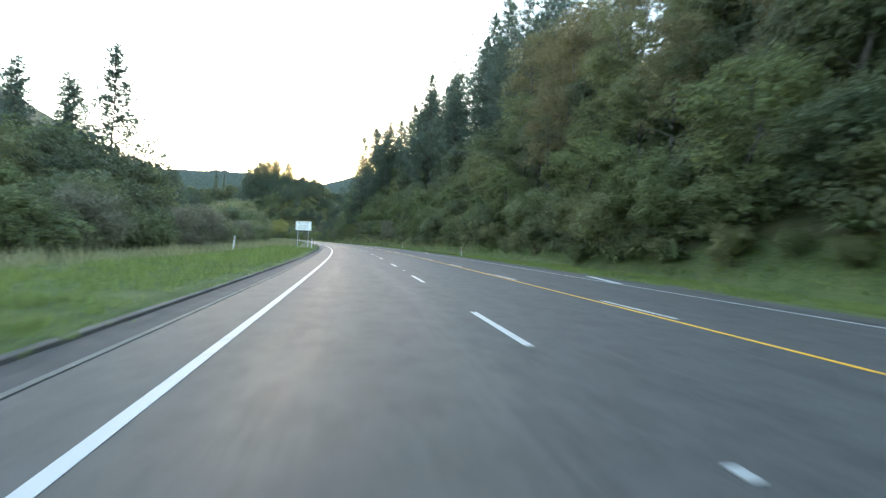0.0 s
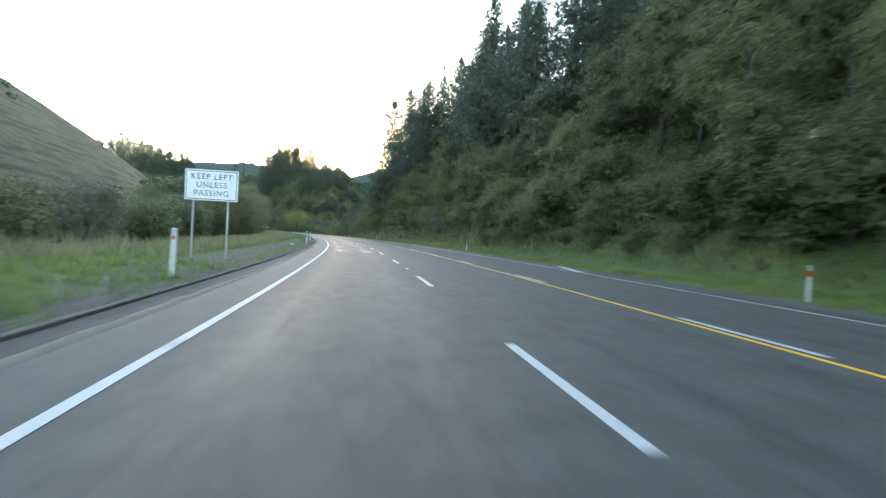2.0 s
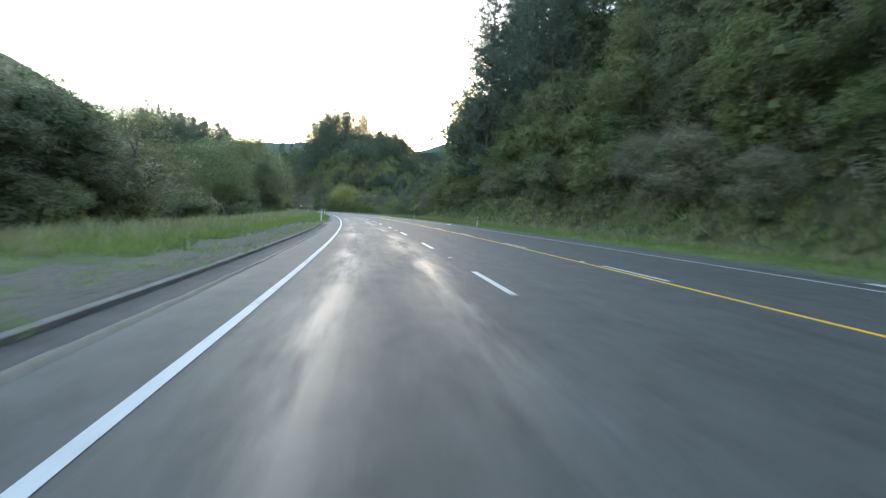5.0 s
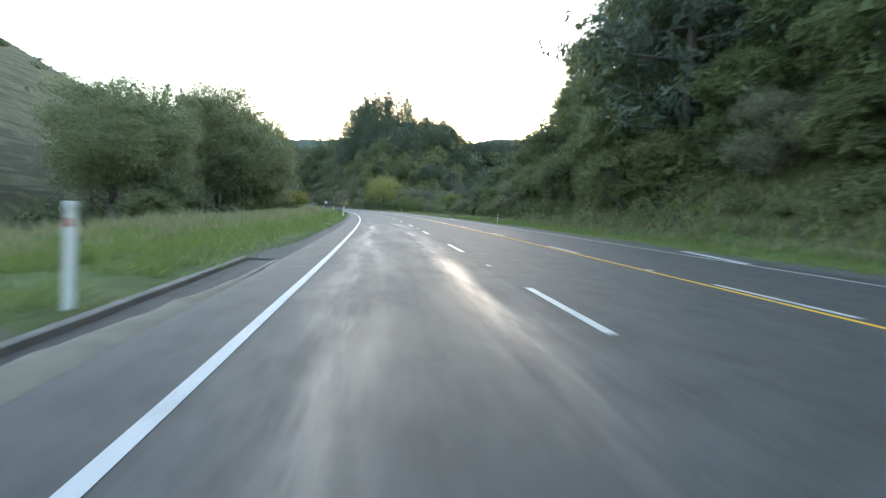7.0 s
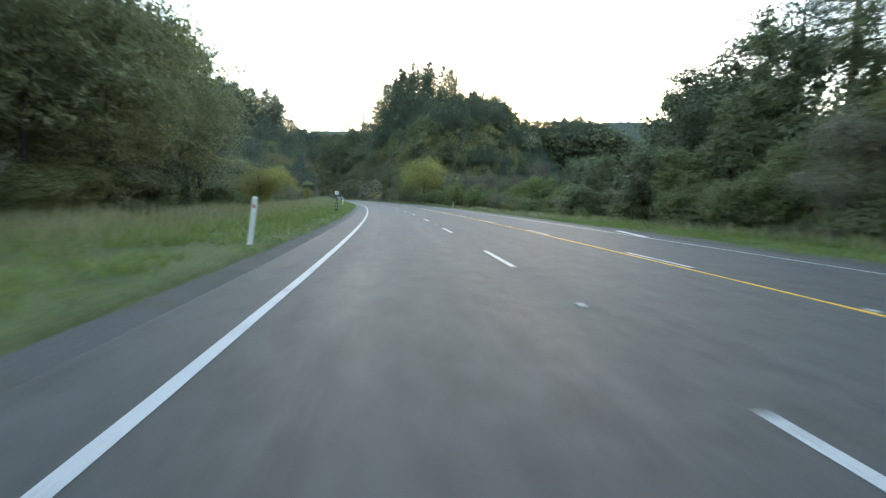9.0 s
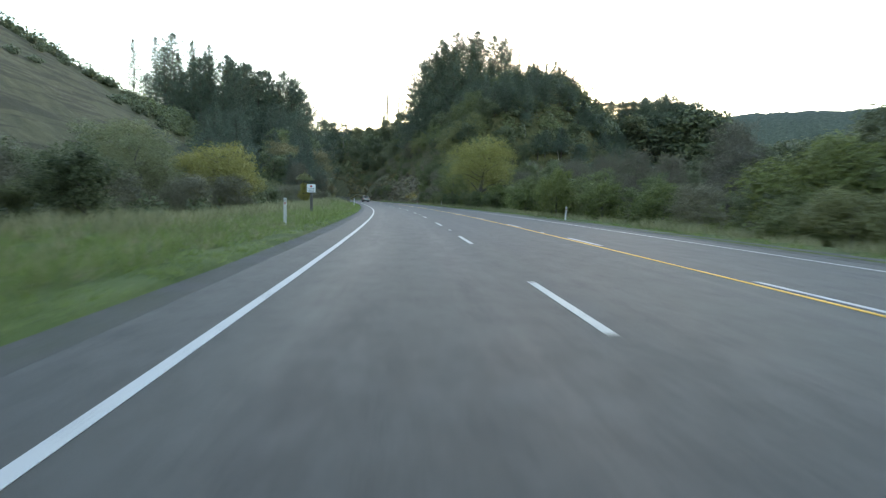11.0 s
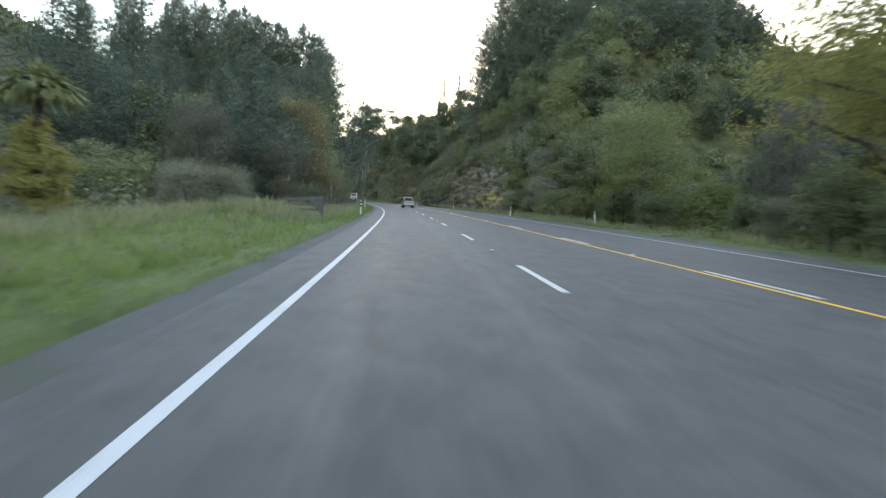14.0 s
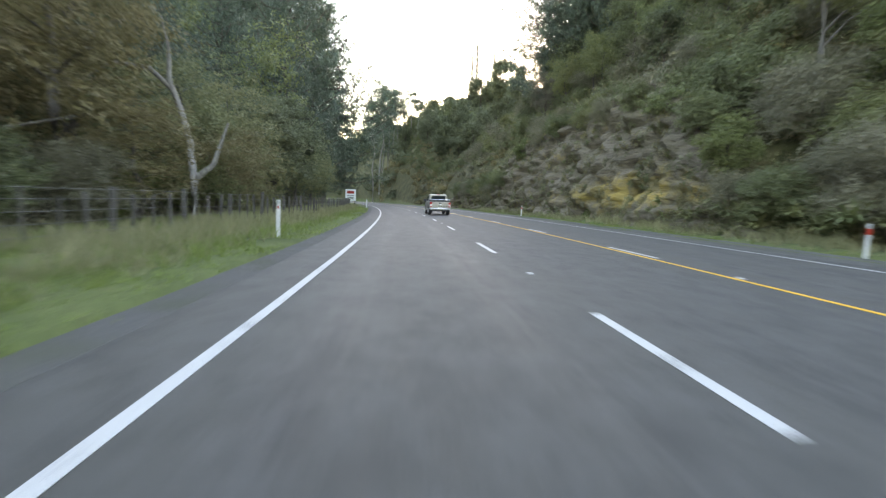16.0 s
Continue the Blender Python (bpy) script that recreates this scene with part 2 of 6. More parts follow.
LEAF_BUSH = leaf_material("bush_leaf", (0.044, 0.062, 0.030), (0.168, 0.200, 0.095), (0.170, 0.182, 0.082))
LEAF_FRESH = leaf_material("fresh_leaf", (0.050, 0.072, 0.027), (0.190, 0.230, 0.088), (0.185, 0.208, 0.080))
LEAF_BROAD = leaf_material("broad_leaf", (0.040, 0.056, 0.032), (0.152, 0.178, 0.095), (0.152, 0.164, 0.088))
LEAF_VALLEY = leaf_material("valley_leaf", (0.110, 0.134, 0.064), (0.238, 0.258, 0.128), (0.242, 0.228, 0.105), 0.4)
LEAF_TURNING = leaf_material("turning_leaf", (0.085, 0.104, 0.038), (0.225, 0.242, 0.088), (0.225, 0.200, 0.068), 0.45)
LEAF_PINE = leaf_material("pine_needle", (0.043, 0.071, 0.052), (0.097, 0.135, 0.090), (0.095, 0.120, 0.087), 0.3)
LEAF_AUTUMN = leaf_material("autumn_leaf", (0.101, 0.097, 0.045), (0.243, 0.211, 0.102), (0.226, 0.171, 0.076), 0.4)
LEAF_WILLOW = leaf_material("willow_leaf", (0.130, 0.132, 0.038), (0.335, 0.325, 0.098), (0.310, 0.262, 0.075), 0.45)
LEAF_GREY = leaf_material("grey_twig", (0.100, 0.097, 0.060), (0.205, 0.198, 0.128), (0.18, 0.165, 0.10), 0.2)
LEAF_VINE = leaf_material("dead_vine", (0.050, 0.047, 0.034), (0.150, 0.140, 0.098), (0.13, 0.115, 0.075), 0.2)
LEAF_OLIVE = leaf_material("olive_leaf", (0.081, 0.108, 0.046), (0.196, 0.228, 0.095), (0.202, 0.188, 0.076), 0.4)
LEAF_BRAMBLE = leaf_material("bramble_leaf", (0.034, 0.052, 0.017), (0.185, 0.225, 0.068), (0.178, 0.200, 0.063), 0.42)
LEAF_SWORD = leaf_material("sword_leaf", (0.080, 0.118, 0.052), (0.215, 0.262, 0.120), None, 0.25)
GRASS_GREEN = leaf_material("grass_blade", (0.076, 0.132, 0.026), (0.204, 0.284, 0.078), (0.205, 0.245, 0.080), 0.45)
GRASS_DRY = leaf_material("dry_grass_blade", (0.125, 0.140, 0.060), (0.330, 0.320, 0.180), (0.28, 0.27, 0.15), 0.45)
BARK = bark_material("bark", (0.030, 0.024, 0.018), (0.11, 0.095, 0.075))
BARK_DULL = bark_material("dull_bark", (0.05, 0.043, 0.034), (0.16, 0.145, 0.12))
BARK_PALE = bark_material("pale_bark", (0.10, 0.09, 0.075), (0.34, 0.32, 0.28))
ASPHALT = asphalt_material()
GROUND = ground_material()
GRAVEL = gravel_material()
ROCK = rock_material()
FAR_WOOD = far_wood_material()
WHITE_PAINT = paint_material("white_road_paint", (0.42, 0.42, 0.40))
YELLOW_PAINT = paint_material("yellow_road_paint", (0.74, 0.37, 0.01))
CONCRETE = plain_material("concrete", (0.15, 0.142, 0.122), 0.9, 0.0, 0.7, 2.0)
KERB_STONE = plain_material("stained_kerb", (0.095, 0.088, 0.072), 0.92, 0.0, 0.9, 1.3)
CHANNEL_STONE = plain_material("dark_channel", (0.040, 0.040, 0.036), 0.9, 0.0, 0.6, 2.2)
SILT = plain_material("dried_silt", (0.155, 0.138, 0.102), 0.95, 0.0, 0.6, 3.0)
TIMBER = timber_material()
POST_WHITE = plain_material("post_white", (0.56, 0.56, 0.54), 0.55, 0.0, 0.5, 9.0)
POST_RED = plain_material("post_red", (0.42, 0.035, 0.02), 0.35)
POST_BLACK = plain_material("post_black", (0.02, 0.02, 0.02), 0.45)
SIGN_WHITE = plain_material("sign_white", (0.80, 0.81, 0.80), 0.4, 0.0, 0.15, 2.0)
SIGN_GREY = plain_material("sign_grey", (0.07, 0.075, 0.08), 0.5)
WIRE = plain_material("fence_wire", (0.16, 0.16, 0.155), 0.6, 0.4)
STEEL = plain_material("galvanised_steel", (0.45, 0.46, 0.46), 0.45, 0.85)


# ---- the line of the road: s metres along, o metres to the right of the lane line
ROAD_START = (1.99, 0.0)
# headings in degrees to the left of +y, at these metres along
KNOTS = ((0, 8.75), (35, 10.07), (70, 12.55), (110, 15.87), (150, 19.05), (190, 21.14), (230, 24.26), (270, 26.81), (310, 30.45), (350, 32.35), (390, 35.21))
BEND, BEND_TO = 0.0754, 660.0
S_LOW, S_HIGH = -420, 1500


def heading(s):
    """The road's heading in radians: cubic between the knots, an even bend after them."""
    if s <= 0:
        return radians(KNOTS[0][1])
    if s >= 390:
        return radians(KNOTS[-1][1] + BEND * (min(s, BEND_TO) - 390))
    i = max(k for k in range(len(KNOTS) - 1) if KNOTS[k][0] <= s)

    def slope(k):
        lo, hi = max(0, k - 1), min(len(KNOTS) - 1, k + 1)
        return (KNOTS[hi][1] - KNOTS[lo][1]) / (KNOTS[hi][0] - KNOTS[lo][0])

    (a, p), (b, q) = KNOTS[i], KNOTS[i + 1]
    w, u = b - a, (s - a) / (b - a)
    return radians((2 * u**3 - 3 * u**2 + 1) * p + (u**3 - 2 * u**2 + u) * w * slope(i) + (-2 * u**3 + 3 * u**2) * q + (u**3 - u**2) * w * slope(i + 1))


def trace():
    line = {0: (*ROAD_START, heading(0))}
    x, y = ROAD_START
    for s in range(0, S_HIGH):
        h = (heading(s) + heading(s + 1)) / 2
        x, y = x - math.sin(h), y + math.cos(h)
        line[s + 1] = (x, y, heading(s + 1))
    x, y = ROAD_START
    for s in range(0, S_LOW, -1):
        h = heading(s - 1)
        x, y = x + math.sin(h), y - math.cos(h)
        line[s - 1] = (x, y, h)
    return line


LINE = trace()


def at(s, o, z=0.0):
    """The place at s along the road and o to its right."""
    k = max(S_LOW, min(S_HIGH - 1, math.floor(s)))
    x, y, h = LINE[k]
    h += (LINE[k + 1][2] - h) * (s - k)
    d = s - k
    return Vector((x - math.sin(h) * d + math.cos(h) * o, y + math.cos(h) * d + math.sin(h) * o, z))


def smooth(a, b, v):
    v = max(0.0, min(1.0, (v - a) / (b - a)))
    return v * v * (3 - 2 * v)


def land(s, o):
    """The height of the ground."""
    n = noise.noise(Vector((s * 0.03, o * 0.03, 1.7)))
    n2 = noise.noise(Vector((s * 0.21, o * 0.21, 5.3)))
    if -4.95 + 0.18 * smooth(163, 169, s) < o < 9.25:
        return -0.12
    if o >= 9.25:
        back = max(0.0, o - 20.0)
        gap = smooth(205, 258, s) * (1 - smooth(348 + 0.55 * back, 388 + 0.68 * back, s))
        cut = smooth(372, 392, s) * (1 - smooth(455, 500, s))
        foot = 12.4 + 9.0 * gap + 0.6 * n + 1.2 * smooth(95, 120, s) * (1 - gap)
        d = o - foot
        verge = 0.05 - 0.12 * math.exp(-(((o - 10.6) / 0.8) ** 2)) + 0.05 * n2 - 0.8 * gap * smooth(11, 20, o)
        if d <= 0:
            return verge
        high = 46 + 3 * n - 16 * smooth(490, 545, s) * (1 - smooth(60, 160, d))
        high *= 1 - 0.8 * smooth(50, 125, d) * smooth(370, 400, s) * (1 - smooth(520, 640, s))
        low = 2.5 + 40 * smooth(150, 260, d)
        top = high + (low - high) * gap
        rate = 1.35 - 1.15 * gap + 0.5 * cut + 2.2 * smooth(500, 550, s)
        return verge + top * (1 - math.exp(-d * rate / top)) + n2 * 0.5 * smooth(0, 6, d)
    o = -o
    close = smooth(395, 470, s)
    verge = 0.08 + 0.45 * smooth(6, 8.5, o) * smooth(318, 334, s) * (1 - 0.8 * smooth(338, 347, s)) * (1 - smooth(10, 17, o)) + 0.05 * n2 - 1.1 * smooth(9, 22, o) * (1 - close)
    foot = 28 - 17 * close
    d = o - foot
    if d <= 0:
        return verge
    top = 62 + 5 * n - 22 * smooth(400, 600, s)
    return verge + top * math.tanh(d * (0.82 - 0.22 * close) / top) * (1 - 0.3 * smooth(120, 300, d)) + n2 * 0.6


# ---- mesh helpers
def mesh_from(name, verts, faces, materials, uvs=None, flat=False):
    me = bpy.data.meshes.new(name)
    me.from_pydata(verts, [], faces)
    for m in materials:
        me.materials.append(m)
    if uvs is not None:
        layer = me.uv_layers.new(name="UVMap")
        loop = np.empty(len(me.loops), dtype=np.int32)
        me.loops.foreach_get("vertex_index", loop)
        layer.data.foreach_set("uv", np.asarray(uvs, dtype=np.float32)[loop].ravel())
    if not flat:
        me.polygons.foreach_set("use_smooth", [True] * len(me.polygons))
    me.update()
    return me


def part(name, bm, material, parent=None, label=""):
    """Links a bmesh as one mesh object under a thing."""
    me = bpy.data.meshes.new(name)
    bm.to_mesh(me)
    bm.free()
    me.materials.append(material)
    ob = new(name, me)
    ob.parent = parent
    return tagged(ob, label)


def child(name, me, parent, label=""):
    ob = new(name, me)
    ob.parent = parent
    return tagged(ob, label)


def box(bm, x0, x1, y0, y1, z0, z1, bevel=0.0):
    made = bmesh.ops.create_cube(bm, size=1.0)["verts"]
    for v in made:
        v.co = Vector((x0 + (v.co.x + 0.5) * (x1 - x0), y0 + (v.co.y + 0.5) * (y1 - y0), z0 + (v.co.z + 0.5) * (z1 - z0)))
    if bevel:
        edges = list({e for v in made for e in v.link_edges})
        bmesh.ops.bevel(bm, geom=edges, offset=bevel, segments=2, affect="EDGES", profile=0.6)
    return bm


def rod(bm, a, b, r0, r1=None, sides=10):
    a, b = Vector(a), Vector(b)
    m = Matrix.Translation((a + b) / 2) @ (b - a).to_track_quat("Z", "Y").to_matrix().to_4x4()
    bmesh.ops.create_cone(bm, cap_ends=True, segments=sides, radius1=r0, radius2=r0 if r1 is None else r1, depth=(b - a).length, matrix=m)
    return bm


def empty(name, m, label, category, group=""):
    ob = new(name)
    ob.empty_display_size = 0.2
    ob.matrix_basis = m
    return tagged(ob, label, category, group)


def stand(s, o, turn=0.0, scale=1.0, z=None, lean=(0.0, 0.0)):
    """A pose on the ground, turned to the road's line."""
    p = at(s, o)
    p.z = land(s, o) if z is None else z
    h = math.degrees(LINE[round(max(S_LOW, min(S_HIGH, s)))][2])
    return Matrix.Translation(p) @ pose(0, 0, 0, lean[0], lean[1], h + turn) @ Matrix.Scale(scale, 4)


# ---- the ground: one sheet along the valley
def spaced(*runs):
    out = []
    for a, b, step in runs:
        k = max(1, round((b - a) / step))
        out += [a + (b - a) * i / k for i in range(k)]
    return out + [runs[-1][1]]


S_AT = spaced((-400, -60, 12), (-60, 470, 2.5), (470, 700, 6), (700, 1400, 24))
O_AT = spaced((-420, -120, 20), (-120, -30, 5), (-30, -14, 2), (-14, -5.2, 0.9), (-5.2, -4.9, 0.3), (-4.9, -4.75, 0.15), (-4.75, 9.2, 4.65), (9.2, 9.5, 0.3), (9.5, 14, 0.75), (14, 40, 2.0), (40, 120, 6), (120, 420, 25))
verts = [at(s, o, land(s, o)) for s in S_AT for o in O_AT]
w = len(O_AT)
faces = [(i * w + j, i * w + j + 1, (i + 1) * w + j + 1, (i + 1) * w + j) for i in range(len(S_AT) - 1) for j in range(w - 1)]
plan_uv = [(o, s) for s in S_AT for o in O_AT]
tagged(new("ground", mesh_from("ground", verts, faces, [GROUND], plan_uv)), "rough green and dry pasture verge rising to steep hillsides", "ground", kind="structure")


def far_ridge():
    """A wooded ridge across the head of the valley, about a mile off."""
    vs, rows_, cols = [], 26, 260
    for i in range(cols + 1):
        b = radians(-14 + 58 * i / cols)
        # below 12.5 degrees the crest is raised, unseen behind trees, to block the sun
        crest = np.interp(math.degrees(b), (-14, 4, 9, 12.5, 20, 28, 36, 44), (210, 205, 190, 162, 172, 160, 135, 110))
        crest += 9 * noise.noise(Vector((b * 14, 0.3, 0))) + 3 * noise.noise(Vector((b * 60, 1.3, 0)))
        for j in range(rows_ + 1):
            u = j / rows_
            r = 1250 + 700 * u
            z = -6 + (crest + 6) * math.sin(min(1.0, u * 1.9) * math.pi / 2) * (1 - 0.35 * max(0.0, u - 0.55))
            z += (4.5 * noise.noise(Vector((b * 190, u * 40, 2.0))) + 3.0 * noise.noise(Vector((b * 420, u * 90, 4.0)))) * min(1.0, u * 6)
            vs.append((-math.sin(b) * r, math.cos(b) * r, z))
    k = rows_ + 1
    fs = [(i * k + j, i * k + j + 1, (i + 1) * k + j + 1, (i + 1) * k + j) for i in range(cols) for j in range(rows_)]
    return tagged(new("far_ridge", mesh_from("far_ridge", vs, fs, [FAR_WOOD])), "distant ridge covered in dark plantation forest", "hill", kind="structure")


far_ridge()


def ribbon(name, s0, s1, profile, material, step=4.0):
    """A strip along the road from a cross-section of (o, z) points, with UV in metres."""
    k = max(1, math.ceil((s1 - s0) / step))
    ss = [s0 + (s1 - s0) * i / k for i in range(k + 1)]
    vs = [at(s, o, z) for s in ss for o, z in profile]
    uv = [(o, s) for s in ss for o, z in profile]
    n = len(profile)
    fs = [(i * n + j, i * n + j + 1, (i + 1) * n + j + 1, (i + 1) * n + j) for i in range(k) for j in range(n - 1)]
    fs += [tuple(range(n))[::-1], tuple(range(k * n, k * n + n))]
    return new(name, mesh_from(name, vs, fs, [material], uv, flat=True))


LEFT_EDGE, YELLOW, CENTRE, RIGHT_EDGE = -3.52, 3.62, 3.86, 7.85
road = tagged(ribbon("road", -300, 700, [(-4.47, -0.2), (-4.44, -0.006), (-4.3, 0.0), (0, 0.0), (4, 0.0), (8.7, 0.0), (8.95, -0.015), (9.05, -0.2)], ASPHALT), "dark grey chip seal highway with worn wheel paths", "road", kind="structure")
tagged(ribbon("road_shoulder", 163, 700, [(-6.2, -0.2), (-6.0, 0.035), (-5.3, 0.03), (-4.6, 0.004), (-4.42, -0.003), (-4.3, -0.06)], GRAVEL), "grey gravel shoulder beside the seal", "shoulder", kind="structure")
tagged(ribbon("road_shoulder_far", -300, 700, [(9.0, -0.2), (9.02, -0.02), (9.5, 0.01), (10.1, 0.03), (10.3, -0.2)], GRAVEL), "narrow gravel shoulder with grass creeping in", "shoulder", kind="structure")
for s0, s1, rise, material in ((-300, 100, 0.0, KERB_STONE), (100, 163, 0.02, CONCRETE)):
    tagged(ribbon("kerb", s0, s1, [(-5.17, -0.1), (-5.17, 0.03 + rise), (-5.15, 0.04 + rise), (-5.05, 0.04 + rise), (-5.035, 0.03 + rise), (-5.02, -0.1)], material), "low concrete kerb half buried in dirt", "kerb", kind="structure")
tagged(ribbon("channel", -300, 163, [(-5.02, -0.1), (-5.02, -0.008), (-4.8, -0.02), (-4.54, -0.006), (-4.53, -0.1)], CHANNEL_STONE), "dark drainage channel beside the seal", "channel", kind="structure")
tagged(ribbon("channel_lip", -300, 163, [(-4.525, -0.1), (-4.525, 0.003), (-4.455, 0.003), (-4.445, -0.1)], CONCRETE), "worn concrete lip of the channel", "channel", kind="structure")


def silt(s0, s1, inner, outer):
    """A fan of pale dried silt over the channel, wide at its near end and running out to a ragged tip."""
    vs, n = [], 40
    for i in range(n + 1):
        u = i / n
        s = s0 + (s1 - s0) * u
        w = math.sin(math.pi * min(1.0, 0.12 + u * 0.95)) ** 0.7 * (1 - 0.75 * u)
        ragged = 0.07 * noise.noise(Vector((s * 1.3, outer, 0))) + 0.04 * noise.noise(Vector((s * 4.1, outer, 3)))
        a, b = inner + ragged * 0.5, inner + (outer - inner) * w - 0.05 + ragged
        for k in range(5):
            o = a + (b - a) * k / 4
            vs.append(at(s, o, 0.009 + 0.012 * math.sin(math.pi * k / 4) - (0.012 if k in (0, 4) else 0)))
    fs = [(5 * i + k, 5 * i + k + 1, 5 * i + k + 6, 5 * i + k + 5) for i in range(n) for k in range(4)]
    tagged(new("silt", mesh_from("silt", vs, fs, [SILT])), "pale brown silt washed along the channel", "dirt", kind="stuff")


for s0, s1, inner, outer in ((46, 64, -4.40, -4.62), (70, 84, -4.42, -4.60), (88, 97.5, -4.40, -4.95), (108, 122, -4.42, -4.62), (136, 149, -4.38, -4.60), (151, 161.5, -4.40, -5.02)):
    silt(s0, s1, inner, outer)


def marking(name, s0, s1, o, width, material, label=""):
    ob = ribbon(name, s0, s1, [(o - width / 2, 0.002), (o - width / 2, 0.006), (o + width / 2, 0.006), (o + width / 2, 0.002)], material, 5.0)
    ob.parent = road
    return tagged(ob, label)


marking("edge_line", -200, 640, LEFT_EDGE, 0.115, WHITE_PAINT, "solid white edge line")
marking("edge_line", -200, 640, RIGHT_EDGE, 0.09, WHITE_PAINT, "solid white edge line")
marking("no_passing_line", -200, 640, YELLOW, 0.10, YELLOW_PAINT, "solid yellow no-passing line")
for k in range(-6, 62):
    marking("lane_dash", 6.67 + 10 * k, 9.77 + 10 * k, 0.0, 0.12, WHITE_PAINT)
    lag = np.interp(10 * k, (10, 100, 150, 200, 290, 350), (9.6, 9.2, 7.8, 7.3, 7.0, 6.4))
    marking("centre_dash", lag + 10 * k, lag + 3.05 + 10 * k, CENTRE, 0.12, WHITE_PAINT)


def slanted_mark(s):
    """A short white bar crossing the far edge line at a slant."""
    a, b, c = at(s - 2.4, 8.0), at(s + 2.4, 9.0), Vector((0, 0, 0.008))
    side = (b - a).cross(Vector((0, 0, 1))).normalized() * 0.16
    bm = bmesh.new()
    top = [bm.verts.new(p + c) for p in (a - side, a + side, b + side, b - side)]
    low = [bm.verts.new(v.co - Vector((0, 0, 0.005))) for v in top]
    bm.faces.new(top)
    for i in range(4):
        bm.faces.new((top[i], low[i], low[(i + 1) % 4], top[(i + 1) % 4]))
    part("slanted_bar", bm, WHITE_PAINT, road, "white slanted bar across the edge line")


for s in (22, 68.5, 117, 168, 220):
    slanted_mark(s)

stud_bm = box(bmesh.new(), -0.05, 0.05, -0.05, 0.05, 0.0, 0.022, 0.008)
stud_mesh = bpy.data.meshes.new("road_stud")
stud_bm.to_mesh(stud_mesh)
stud_bm.free()
stud_mesh.materials.append(POST_WHITE)
for k in range(-2, 30):
    for o in (0.0, CENTRE - 0.14):
        ob = child("road_stud", stud_mesh, road, "white raised reflective stud")
        ob.matrix_basis = stand(3 + 20 * k, o, z=0.003)


# ---- plants: prototypes share meshes between trees
def leaf_arrays(rng, centres, out, length, width, droop=0.0):
    """Pointed leaves at centres, facing about outwards."""
    n = len(centres)
    nor = out + rng.normal(0, 0.55, (n, 3))
    nor /= np.linalg.norm(nor, axis=1)[:, None] + 1e-9
    a = np.cross(nor, rng.normal(0, 1, (n, 3)))
    a[:, 2] -= droop
    a /= np.linalg.norm(a, axis=1)[:, None] + 1e-9
    b = np.cross(nor, a)
    L = (length * rng.uniform(0.6, 1.3, n))[:, None]
    W = (width * rng.uniform(0.6, 1.3, n))[:, None]
    v = np.stack([centres - a * L * 0.5 - b * W * 0.5, centres - a * L * 0.4 + b * W * 0.55, centres + a * L * 0.62 + nor * W * 0.2], 1)
    return v.reshape(-1, 3)


def leaves_mesh(name, verts, material, extra=None):
    """A mesh of loose three-cornered leaves; extra adds (verts, faces) of a plain body."""
    n = len(verts) // 3
    faces = np.arange(n * 3).reshape(-1, 3).tolist()
    verts = verts.tolist()
    if extra:
        base = len(verts)
        verts += [tuple(v) for v in extra[0]]
        faces += [tuple(i + base for i in f) for f in extra[1]]
    return mesh_from(name, verts, faces, [material], flat=True)


def blob(rng, centre, radii, lumps=0.25, rings=5, sides=8):
    """A lumpy closed core, so that a crown is not seen through."""
    vs, fs = [], []
    for i in range(rings + 1):
        for j in range(sides):
            u, v = math.pi * i / rings, math.tau * j / sides
            k = 1 + rng.uniform(-lumps, lumps)
            vs.append((centre[0] + radii[0] * k * math.sin(u) * math.cos(v), centre[1] + radii[1] * k * math.sin(u) * math.sin(v), centre[2] + radii[2] * k * math.cos(u)))
    for i in range(rings):
        for j in range(sides):
            a, b = i * sides + j, i * sides + (j + 1) % sides
            fs.append((a, a + sides, b + sides, b))
    return vs, fs


def tube(points, radii, sides=7):
    vs, fs = [], []
    for i, (p, r) in enumerate(zip(points, radii)):
        p = Vector(p)
        ahead = Vector(points[min(i + 1, len(points) - 1)]) - Vector(points[max(i - 1, 0)])
        q = ahead.to_track_quat("Z", "Y")
        for j in range(sides):
            vs.append(p + q @ Vector((math.cos(math.tau * j / sides) * r, math.sin(math.tau * j / sides) * r, 0)))
    for i in range(len(points) - 1):
        for j in range(sides):
            a, b = i * sides + j, i * sides + (j + 1) % sides
            fs.append((a, b, b + sides, a + sides))
    return vs, fs


def joined(pieces):
    vs, fs = [], []
    for v, f in pieces:
        fs += [tuple(i + len(vs) for i in q) for q in f]
        vs += list(v)
    return vs, fs


